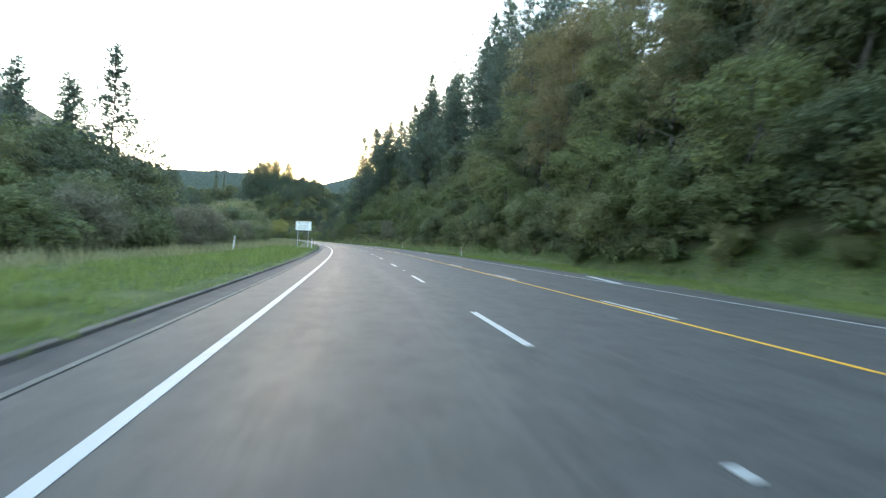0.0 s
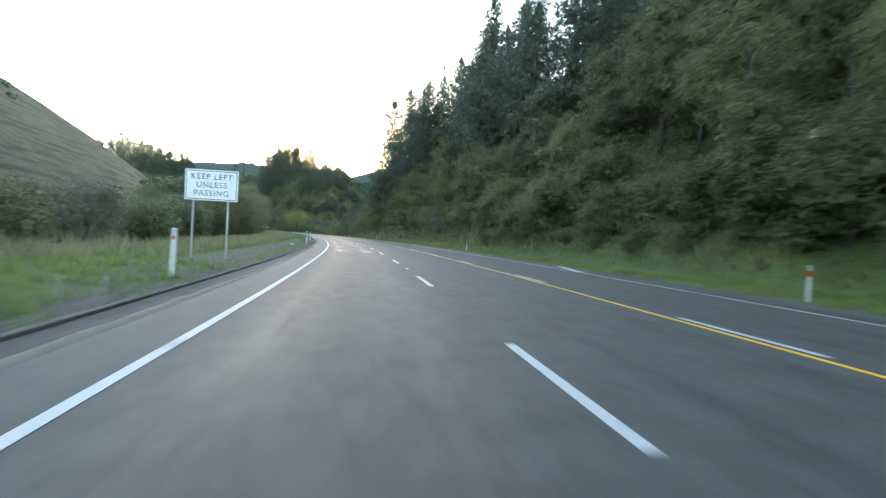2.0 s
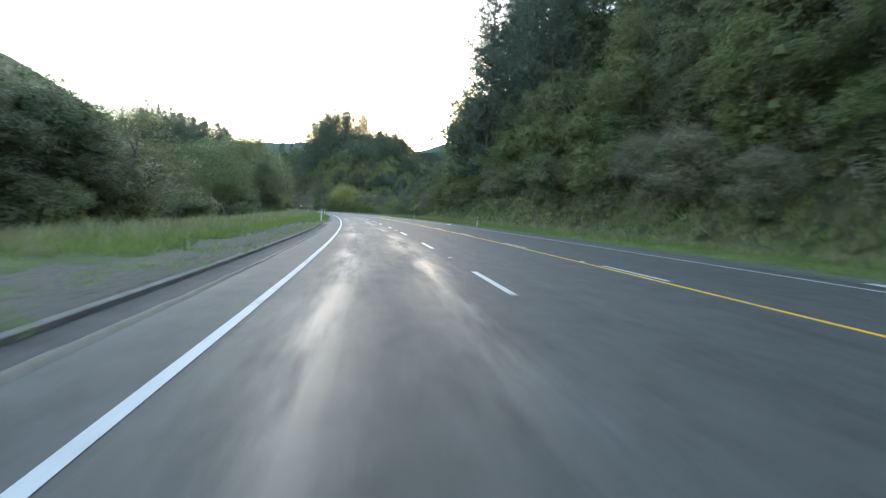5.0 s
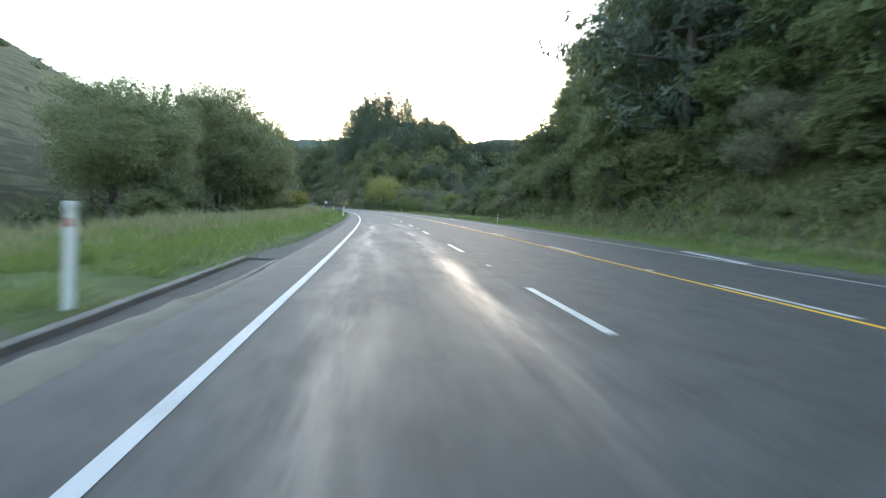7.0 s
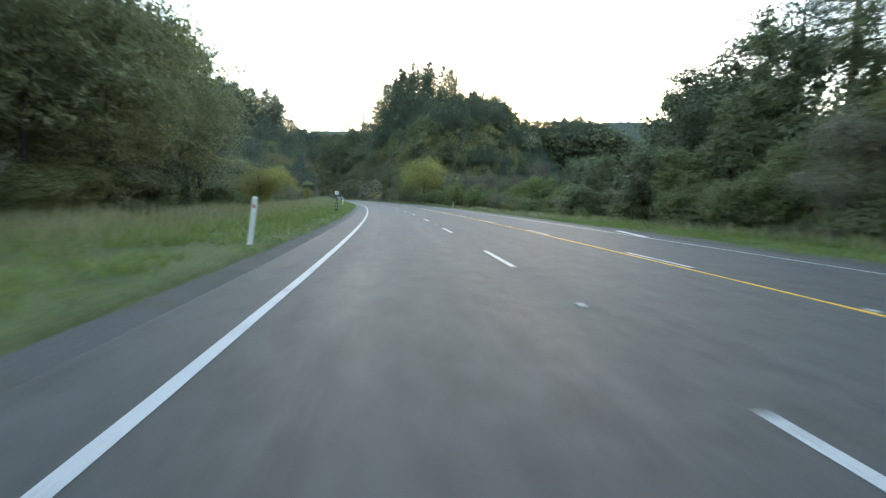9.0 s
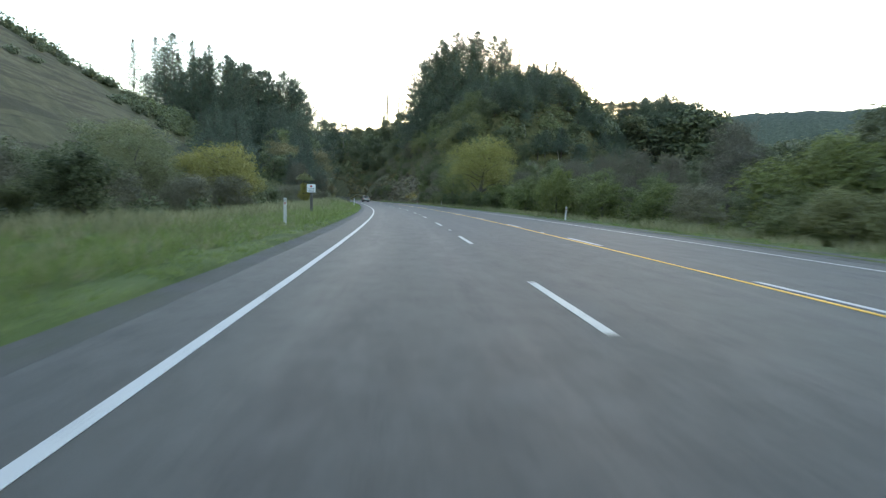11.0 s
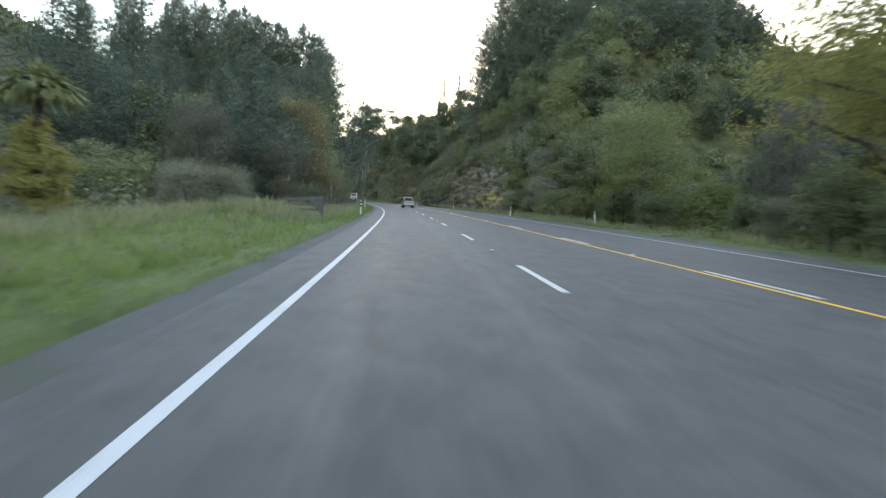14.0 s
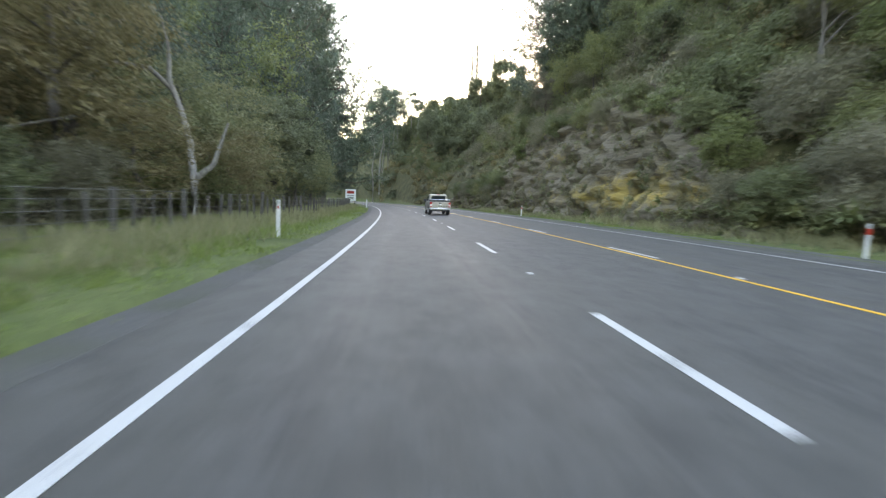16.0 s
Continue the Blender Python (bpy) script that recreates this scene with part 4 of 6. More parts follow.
# ---- hill with the rock cutting
row(["bush_a", "bush_d", "bush_b", "bush_c"], 362, 377, 3.2, 15.6, 1.0, 0.8, 1.15)
row(["bush_d", "far_bush_a", "bush_c"], 364, 392, 3.6, 18.5, 1.0, 0.9, 1.2)
row(["tree_c", "tree_d", "airy", "tree_a"], 366, 386, 4.2, 19.5, 1.6, 0.7, 0.95)
row(["tree_a", "tree_c", "far_tree_b", "hanging"], 370, 392, 5.0, 25, 2.0, 0.85, 1.15)
row(["tree_c", "far_tree_a", "airy", "hanging", "tree_b"], 386, 446, 5.2, 23.5, 1.4, 0.6, 0.9)
row(["far_tree_a", "tree_c", "far_tree_b"], 384, 446, 6.0, 28.5, 2.0, 0.8, 1.1)
row(["far_bush_a", "far_bush_d", "far_bush_c"], 386, 520, 4.4, 21.0, 1.2, 0.6, 0.95)
row(["tree_far", "far_bush_d", "far_bush_c", "far_bush_d"], 372, 560, 6.0, 25, 2.0, 0.7, 1.0)
row(["tree_far"], 376, 600, 10.0, 33, 3.0, 0.7, 1.0)
for s, o, top, slim in ((438.5, 28.0, 52, 0.9), (443, 25.0, 45, 0.85), (434, 30.5, 54, 0.85), (448, 30, 54, 0.9), (428, 35, 54, 0.8), (437, 35, 58, 0.8), (441, 40, 59, 0.8), (433, 43, 60, 0.8), (435, 47, 61, 0.8), (425, 53, 59, 0.75), (429, 57, 57, 0.8)):
    grown("pine_wide", s, o, top, slim)
for s, o, top in ((440, 32, 54), (435, 33, 57), (433, 38, 59), (438, 42, 58), (432, 45, 59), (430, 51, 60), (434, 56, 60), (428, 60, 55), (427, 66, 51), (431, 70, 48), (425, 74, 46), (446, 36, 55), (452, 42, 57), (444, 50, 58), (425, 48, 50), (424, 40, 46), (426, 32, 43), (420, 55, 46), (418, 64, 44), (458, 40, 52)):
    grown(spin.choice(["pine_far", "pine_wide", "pine_b", "pine_wide"]), s, o, top + spin.uniform(0, 3.5), 1.0)
for s, o, top in ((424, 77, 40), (423, 81, 39), (422, 85, 40), (421, 89, 39), (421, 94, 40), (420, 98, 40), (419, 102, 40), (419, 107, 42), (418, 111, 41), (418, 115, 43), (418, 120, 41), (416, 124, 38), (414, 128, 37), (412, 132, 33), (409, 136, 29)):
    grown(spin.choice(["pine_c", "pine_far"]), s, o, top, 1.2)
    grown(spin.choice(["tree_far", "pine_far"]), s - 3, o + 2, top - 4, 1.5)
    grown("gum", s - 1, o + 3.5, top + spin.uniform(-1.5, 1.0), 1.0)
for k in range(104):
    s, o = 388 + spin.uniform(0, 36), 31 + 0.95 * k + spin.uniform(-3, 3)
    grown("pine_far", s, o, land(s, o) + (spin.uniform(9, 15) if o < 46 else spin.uniform(6, 10)), 0.95)
for k in range(34):
    s, o = 386 + spin.uniform(0, 40), 26 + 2.6 * k + spin.uniform(-3, 3)
    grown("tree_far", s, o, land(s, o) + (spin.uniform(6, 9) if o < 46 else spin.uniform(4, 6.5)), 1.2)
row(["tree_far"], 520, 740, 8.0, 50, 9.0, 1.3, 1.75)
row(["tree_far", "far_tree_b", "tree_far"], 516, 660, 7.0, 27, 4.0, 0.9, 1.2)
for s, o, top in ((561, 51, 64), (560, 58, 63), (556, 47, 58)):
    grown("poplar", s, o, top, 1.0)
for s, o, top in ((569, 14.5, 48), (572, 18.5, 47), (575, 23, 47), (570, 27, 46)):
    grown("gum", s, o, top, 0.62)
for s, o, top in ((571, 16, 39), (573, 20.5, 42), (574, 25, 41), (570, 30, 43), (572, 12.5, 42)):
    grown("gum", s, o, top, 0.6)
for s, o, top in ((560.5, 48, 50), (558.5, 53, 47)):
    grown("pine_c", s, o, top, 0.45)

# growth on and before the cutting
for s, o, z, key, k in ((376, 13.4, 0, "bush_a", 0.8), (378.5, 13.8, 0, "bush_d", 0.8), (380, 14.0, 3.2, "bush_b", 0.7), (384, 14.8, 5.4, "bush_a", 0.75), (388, 15.4, 7.0, "bush_c", 0.8), (394, 15.8, 8.4, "bush_a", 0.7), (400, 15.9, 8.2, "bush_d", 0.75), (405, 16.0, 8.8, "bush_c", 0.7), (412, 15.9, 8.4, "bush_a", 0.8), (418, 15.8, 8.0, "bush_d", 0.8), (424, 15.5, 7.0, "bush_b", 0.7), (428, 14.4, 3.0, "bush_a", 0.8), (432, 14.8, 3.6, "bush_c", 0.9), (435, 13.9, 1.0, "bush_d", 0.9), (438, 14.6, 3.0, "bush_a", 0.9), (443, 14.2, 2.0, "bush_c", 0.9), (447, 14.4, 2.0, "bush_a", 0.9), (452, 14.2, 1.0, "bush_d", 0.9), (457, 14.2, 1.0, "bush_a", 0.9)):
    ob = plant(key, s, o, k)
    ob.location.z = max(ob.location.z, z - 0.6)

# ---- valley floor and far bank on the left
for s, o, top in ((49, -21.5, 16.3), (46.5, -23.5, 12.5), (50, -25.3, 14), (51, -29.5, 15.2), (54, -31.5, 15), (45, -28.5, 13.5)):
    grown("young_pine", s, o, top, 1.1)
for s, o, top in ((46, -26, 9.6), (45, -21, 7.8), (42, -19, 6.6), (47, -18.5, 6.6), (49, -24, 8.8), (41, -23, 8.2), (52, -27, 9.6), (40, -27, 8.8), (38, -20, 6.5), (50, -19.8, 6.8), (44, -31, 10), (36, -24, 8)):
    grown(spin.choice(["tree_a", "tree_c", "bush_b"]), s, o, top, 1.2)
row(["far_bush_a", "bush_b"], 22, 46, 3.0, -18.5, 2.0, 0.9, 1.15)
row(["bush_a", "bush_c", "bush_d"], 24, 60, 3.8, -15.0, 1.2, 0.75, 1.05)
row(["bush_a", "bush_c", "bush_e", "bush_c", "bush_d"], 66, 160, 4.4, -16.6, 2.0, 0.75, 1.1)
row(["far_bush_a", "far_bush_c", "far_bush_c"], 62, 158, 4.5, -22.5, 2.0, 0.8, 1.1)
for k in range(24):
    s = 99 + 2.2 * k + spin.uniform(-1, 1)
    grown(spin.choice(["tree_c", "valley_tree", "tree_a", "bush_b"]), s, -17.0 - 3.2 * (k % 3) + spin.uniform(-1, 1), spin.uniform(6.4, 8.4) - 3.4 * (1 - smooth(108, 118, s)), 1.25)
for s, o, top in ((188.5, -19.0, 6.8), (191.5, -20.5, 8.4), (194, -23, 9.0), (196.5, -20.0, 9.9), (193.5, -17.6, 7.4), (199.5, -23.5, 12.0), (198, -20.5, 11.0), (202.5, -25.0, 12.5)):
    grown(spin.choice(["valley_tree", "tree_c"]), s, o, top, 1.05)
for s, o, top in ((212, -16.0, 9.3), (215, -18.4, 14.6), (213.5, -20.5, 12.4), (218, -15.2, 10.8), (220, -20.0, 14.4), (221.5, -14.2, 8.4), (224, -17, 12.8), (226, -22.5, 13.6), (229, -18.0, 12.6), (231, -25, 13.8), (234, -16.5, 11.8), (237, -21, 13.8), (240, -25.5, 14.4), (243, -18, 13.2)):
    grown(spin.choice(["valley_tree", "valley_tree", "tree_c"]), s, o, top + 1.3, 1.05)
for s, o, top in ((250, -25, 15), (252, -19.5, 13.2), (262, -24, 14)):
    grown("pine_b", s, o, top + 1.5, 1.25)
row(["bush_c", "bush_a"], 187, 198, 3.4, -16.8, 1.2, 0.6, 0.9)
row(["bush_c", "bush_a", "bush_d"], 211, 232, 3.8, -14.6, 1.0, 0.55, 0.85)
plant("willow_small", 245, -12.7, 0.8)
plant("bush_c", 236.5, -13.6, 0.62)
row(["bush_c", "bush_d", "bush_a"], 252, 352, 5.2, -18.0, 2.2, 0.7, 1.05)
row(["bush_e", "bush_a", "bush_d"], 254, 352, 5.5, -24, 3.0, 1.0, 1.4)
grown("willow_small", 294, -17.4, 6.0, 1.1)
grown("willow_small", 299, -19.2, 6.9, 1.15)
for s, o, top in ((283, -20, 6), (288, -22.5, 7.6), (293, -26, 8.2), (308, -22, 6.5), (316, -20, 6)):
    grown("valley_tree", s, o, top, 1.25)
plant("vine_column", 326.0, -12.9, 1.0, 0.1, 1.0)
plant("bush_d", 346, -14.0, 0.9)
for s, o, k in ((337, -13.0, 0.62), (340, -12.2, 0.6), (343, -12.6, 0.66), (341, -14.6, 0.8), (344, -15.4, 0.95), (347, -16.0, 0.85), (352, -15.0, 0.9)):
    plant("bush_d", s, o, k)
for s, o, top, key in ((346.5, -15.5, 8, "hanging"), (350, -15.2, 10, "pine_a"), (354, -14.2, 12.5, "pine_a"), (358, -15.2, 14, "pine_a"), (362, -14.4, 14, "pine_a")):
    grown(key, s, o, top, 1.0)
grown("hanging", 352, -12.0, 6.0, 1.0)
grown("hanging", 359, -11.6, 6.5, 0.9)
for s, o, key, k in ((353, -10.8, "bush_d", 0.55), (357, -11.0, "bush_a", 0.6), (361.5, -10.8, "bush_d", 0.6), (365, -10.9, "bush_a", 0.62), (368.5, -10.4, "bush_d", 0.6), (371, -11.2, "bush_f", 0.62), (376.5, -10.6, "bush_c", 0.75), (380, -10.8, "bush_e", 0.9), (386, -10.4, "bush_e", 0.85)):
    plant(key, s, o, k)
for s, o, top in ((346, -31, 15), (352, -33, 19), (356, -28, 20), (362, -33, 22.5), (366, -28, 21), (372, -35, 23), (377, -29, 20), (383, -37, 23), (387, -31, 22), (394, -36, 25), (360, -18, 12.5), (364, -15.5, 13.5), (367, -20, 15), (370, -15, 15), (374, -19, 16), (377, -15.5, 16), (381, -22, 18), (386, -17, 18), (388, -23, 20), (395, -19, 21), (402, -17, 22), (412, -20, 24)):
    grown("pine_a" if o < -24 else "autumn" if 366 < s < 384 else spin.choice(["pine_a", "tree_c", "pine_b"]), s, o, top - 2.5, 1.1)
grown("pine_wide", 423.5, -14.8, 31, 0.8)
grown("pine_wide", 431, -17, 29, 0.8)
for s, o, top in ((366.5, -12.6, 13), (370.5, -12.2, 12.5), (377, -11.6, 8.5), (384, -11.8, 9), (390, -11.2, 9), (396, -11.5, 10), (402, -11.0, 9.5), (409, -10.5, 8.5)):
    grown(spin.choice(["valley_tree", "tree_a", "valley_tree"]) if s > 374 else "autumn", s, o, top - 1.0, 1.2)
row(["tree_a", "tree_c", "bush_b", "bush_d"], 404, 460, 5.0, -14.6, 1.4, 0.75, 1.0)
row(["far_tree_b", "tree_c", "far_tree_a"], 356, 430, 7.0, -19.5, 2.0, 0.9, 1.15)
for s, o, top in ((500, -72, 46), (505, -66, 50), (498, -60, 55), (495, -54, 57), (490, -48, 56), (503, -50, 57), (488, -40, 53), (494, -36, 53), (485, -33, 52), (482, -27, 50), (488, -25, 51), (479, -20, 49), (484, -15, 48), (474, -17, 45), (478, -28, 46), (476, -38, 44), (480, -48, 46), (484, -58, 46), (470, -26, 40), (466, -36, 38), (468, -46, 40), (460, -22, 34), (456, -32, 33), (458, -42, 36), (510, -40, 56), (512, -28, 53), (500, -14, 47), (492, -12, 45), (450, -26, 30), (446, -37, 32), (440, -21, 26)):
    grown(spin.choice(["pine_wide", "pine_far", "pine_wide"]), s, o, top + spin.uniform(0.5, 4.0), 0.9)
for s, o, top in ((462, -71, 54), (468, -65, 57), (464, -59, 58), (470, -53, 57.5), (466, -47, 56), (471, -41, 54), (467, -35, 51), (461, -38, 46), (462, -50, 50), (460, -61, 52), (470, -30, 49), (473, -22, 46)):
    grown(spin.choice(["pine_wide", "pine_b", "pine_wide"]), s, o, top, 0.85)
row(["pine_far"], 520, 600, 9.0, -50, 8.0, 0.9, 1.1)

# ---- scrub and far woods
cover("bank_undergrowth", "tangled ferns and shrubs covering the steep bank", [(-6, 104, 13.4, 20, 300, 1.2, 380, 0.17), (104, 236, 14.6, 21, 340, 1.2, 380, 0.17), (0, 236, 20, 48, 460, 2.4, 150, 0.5)], LEAF_BUSH, 31)
cover("hill_scrub", "mixed green and grey scrub on the hill", [(362, 388, 17.5, 30, 130, 1.5, 380, 0.2), (386, 446, 20.5, 34, 260, 1.6, 300, 0.24), (446, 560, 18.5, 34, 300, 1.6, 210, 0.33), (372, 620, 32, 60, 240, 2.6, 180, 0.6)], LEAF_BUSH, 32)
cover("dry_scrub", "brown dry scrub and dead fern on the hill", [(362, 387, 14.5, 26, 120, 1.0, 240, 0.16), (386, 446, 20, 30, 90, 1.1, 160, 0.22), (446, 470, 14.5, 30, 60, 1.1, 120, 0.26), (366, 384, 13.6, 17, 40, 0.8, 240, 0.13), (480, 580, 13.5, 30, 160, 1.6, 120, 0.4), (104, 236, 15, 24, 120, 0.9, 220, 0.15)], LEAF_AUTUMN, 38)
cover("grey_scrub", "bare grey scrub and dead vines on the slopes", [(360, 386, 16.5, 30, 60, 1.3, 220, 0.2), (386, 446, 20.5, 32, 110, 1.4, 180, 0.28), (446, 520, 16.5, 30, 90, 1.4, 130, 0.36), (60, 236, 15, 26, 160, 1.1, 220, 0.18), (240, 370, 17, 36, 160, 1.3, 190, 0.24), (335, 440, -22, -13, 110, 1.4, 190, 0.24)], LEAF_GREY, 36)
cover("far_woodland", "dark woodland over the far ridges", [(400, 500, 66, 150, 420, 4.5, 130, 1.5), (540, 760, 14, 110, 420, 4.0, 190, 1.1), (240, 400, 40, 150, 420, 2.8, 110, 0.9), (-60, 240, 44, 120, 520, 3.4, 60, 1.5), (-70, 0, 15, 44, 160, 2.2, 60, 1.0), (240, 440, 150, 330, 420, 7.0, 140, 2.2)], LEAF_BROAD, 33)
cover("valley_scrub", "scrubby green growth along the valley floor", [(56, 165, -30, -15, 200, 1.2, 120, 0.34), (190, 360, -28, -15, 320, 1.2, 120, 0.34), (400, 560, -60, -15, 300, 3.0, 140, 0.8)], LEAF_BUSH, 34)
cover("flat_scrub", "bramble and fern over the flat", [(240, 372, 14.5, 22, 220, 1.2, 360, 0.15), (240, 372, 22, 34, 260, 1.5, 190, 0.27)], LEAF_BRAMBLE, 37)
cover("hill_bushes", "dark bushes dotted over the grass hill", [(120, 420, -75, -36, 26, 1.6, 180, 0.4), (366, 480, -120, -50, 150, 2.6, 170, 0.7)], LEAF_BROAD, 35)


# ---- grass
def blades(name, label, regions, material, seed):
    """Loose blades in tufts over stretches (s0, s1, o0, o1, tufts, blades, height, lean)."""
    rng = np.random.default_rng(seed)
    vs = []
    for s0, s1, o0, o1, tufts, per, height, lean in regions:
        for _ in range(tufts):
            s, o = rng.uniform(s0, s1), rng.uniform(o0, o1)
            if noise.noise(Vector((s * 0.35, o * 0.5, seed))) < -0.4:
                continue
            c = np.array(at(s, o, land(s, o) - 0.02))
            h = height * rng.uniform(0.5, 1.25) * (1 + 0.5 * noise.noise(Vector((s * 0.15, o * 0.3, 3.0))))
            base = c + rng.normal(0, 0.10, (per, 3)) * np.array([1, 1, 0])
            tip = base + rng.normal(0, lean * h, (per, 3)) * np.array([1, 1, 0]) + np.array([0, 0, 1]) * (h * rng.uniform(0.6, 1.1, (per, 1)))
            side = rng.normal(0, 1, (per, 3)) * np.array([1, 1, 0])
            side /= np.linalg.norm(side, axis=1)[:, None] + 1e-9
            wide = 0.012 + 0.022 * h
            vs.append(np.stack([base - side * wide, base + side * wide, tip], 1).reshape(-1, 3))
    return tagged(new(name, leaves_mesh(name, np.concatenate(vs), material)), label, "grass", kind="stuff")


blades("verge_grass", "lush green verge grass beside the seal", [(-4, 60, -9.8, -5.4, 2600, 9, 0.24, 0.4), (60, 120, -10.0, -7.6, 800, 8, 0.26, 0.4), (120, 172, -10.0, -6.7, 1900, 8, 0.32, 0.4), (60, 172, -6.9, -5.4, 320, 7, 0.15, 0.4), (152, 178, -9.5, -5.4, 1300, 9, 0.26, 0.5), (175, 420, -11.5, -5.6, 12000, 9, 0.28, 0.5), (172, 420, -5.9, -4.86, 3400, 7, 0.12, 0.5), (-4, 172, -5.8, -5.0, 900, 6, 0.1, 0.5), (0, 110, 9.5, 13.6, 8200, 9, 0.2, 0.4), (110, 240, 9.7, 13.4, 4200, 9, 0.22, 0.4), (104, 240, 12.8, 17, 3200, 10, 0.45, 0.5), (240, 440, 9.9, 11.6, 1500, 8, 0.22, 0.4)], GRASS_GREEN, 41)
blades("long_dry_grass", "tall seeding dry grass at the back of the verge", [(-4, 62, -15, -9.5, 1100, 9, 0.6, 0.35), (62, 180, -14, -7.8, 2600, 9, 0.55, 0.35), (175, 338, -10.0, -7.2, 1600, 9, 0.36, 0.4), (175, 338, -14.5, -8.8, 3400, 9, 0.62, 0.35), (330, 420, -9, -6.2, 3000, 9, 0.5, 0.4), (240, 420, -7.4, -5.7, 1500, 7, 0.27, 0.5), (60, 236, 12.8, 16.0, 3600, 10, 0.6, 0.45), (236, 440, 11.2, 13.6, 1900, 9, 0.5, 0.35), (358, 394, 12.4, 17.5, 900, 10, 0.7, 0.4), (392, 450, 18, 28, 1100, 10, 0.7, 0.4)], GRASS_DRY, 42)

# ---- rock cutting
def rock_out(s, z):
    """How far out the cutting's face stands: broad buttresses, then broken ledges and chips."""
    o = 12.7 + z * 0.33 + 0.9 * noise.fractal(Vector((s * 0.28, z * 0.5, 2.0)), 1.0, 2.0, 5)
    o += 0.55 * noise.ridged_multi_fractal(Vector((s * 0.55, z * 0.9, 7.0)), 1.0, 2.1, 4, 1.0, 2.0) - 0.5
    chip = noise.cell(Vector((s * 1.7 + 0.4 * z, z * 2.4, 4.0)))
    return o + 0.22 * chip + 0.30 * noise.noise(Vector((s * 1.3, z * 2.6, 4.0)))


def rock_top(s):
    return (9.6 + 2.2 * noise.noise(Vector((s * 0.11, 3.0, 1.0)))) * smooth(375, 391, s) * (1 - 0.65 * smooth(420, 442, s)) + 0.6


RS, RZ = 200, 44
rock_verts, rock_uv = [], []
for i in range(RS + 1):
    s = 375 + 87 * i / RS
    high = rock_top(s)
    for j in range(RZ + 1):
        z = high * j / RZ
        o = rock_out(s, z)
        rock_verts.append(at(s, o, z - 0.3))
        rock_uv.append((s, z))
    rock_verts.append(at(s, rock_out(s, high) + 0.8, max(-0.3, high - 3.5)))
    rock_uv.append((s, high))
k = RZ + 2
rock_faces = [(i * k + j, (i + 1) * k + j, (i + 1) * k + j + 1, i * k + j + 1) for i in range(RS) for j in range(RZ + 1)]
tagged(new("rock_face", mesh_from("rock_face", rock_verts, rock_faces, [ROCK], rock_uv)), "weathered rock cutting with yellow lichen and dry tufts", "rock face", kind="structure")
rng_rock = np.random.default_rng(51)
tuft = []
for _ in range(1900):
    s = rng_rock.uniform(377, 460)
    z = rng_rock.uniform(0.2, 1.0 + rock_top(s) * 0.93)
    if noise.noise(Vector((s * 0.3, z * 0.4, 9.0))) < -0.12:
        continue
    o = rock_out(s, z) - 0.08
    c = np.array(at(s, o, z - 0.3))
    d = rng_rock.normal(0, 1, (26, 3))
    d /= np.linalg.norm(d, axis=1)[:, None]
    tuft.append(leaf_arrays(rng_rock, c + d * rng_rock.uniform(0.1, 0.42), d, 0.36, 0.055, 0.5))
tagged(new("rock_tufts", leaves_mesh("rock_tufts", np.concatenate(tuft[::3]), LEAF_AUTUMN)), "dry hanging grass tufts on the rock cutting", "grass", kind="stuff")
tagged(new("rock_creepers", leaves_mesh("rock_creepers", np.concatenate(tuft[1::3]), LEAF_GREY)), "grey dead creepers clinging to the rock cutting", "creeper", kind="stuff")
tagged(new("rock_ferns", leaves_mesh("rock_ferns", np.concatenate(tuft[2::3]), LEAF_BUSH)), "green ferns and weeds growing from the rock cutting", "fern", kind="stuff")


# ---- marker posts
def marker_post(s, o, band, lean=0.0, label=""):
    ob = empty("marker_post", stand(s, o, 0, 1.0, None, (0, lean)), label or "white plastic marker post with a red band", "marker post", "marker posts")
    bm = bmesh.new()
    box(bm, -0.055, 0.055, -0.02, 0.02, -0.3, 1.02, 0.012)
    part("post", bm, POST_WHITE, ob)
    for z0, z1 in ((0.72, 0.88),) if band is POST_RED else ((0.80, 0.92), (0.56, 0.68)) if band is POST_BLACK else ():
        bm = bmesh.new()
        box(bm, -0.059, 0.059, -0.025, 0.025, z0, z1, 0.004)
        part("band", bm, band, ob, "red reflective band" if band is POST_RED else "black band")
    bm = bmesh.new()
    box(bm, -0.03, 0.03, -0.032, -0.021, 0.91, 0.99, 0.002)
    part("reflector", bm, STEEL, ob, "small grey reflector")
    if band is POST_WHITE:
        bm = bmesh.new()
        box(bm, -0.024, 0.024, -0.030, -0.021, 0.78, 0.86, 0.002)
        part("red_reflector", bm, POST_RED, ob, "small red reflector")


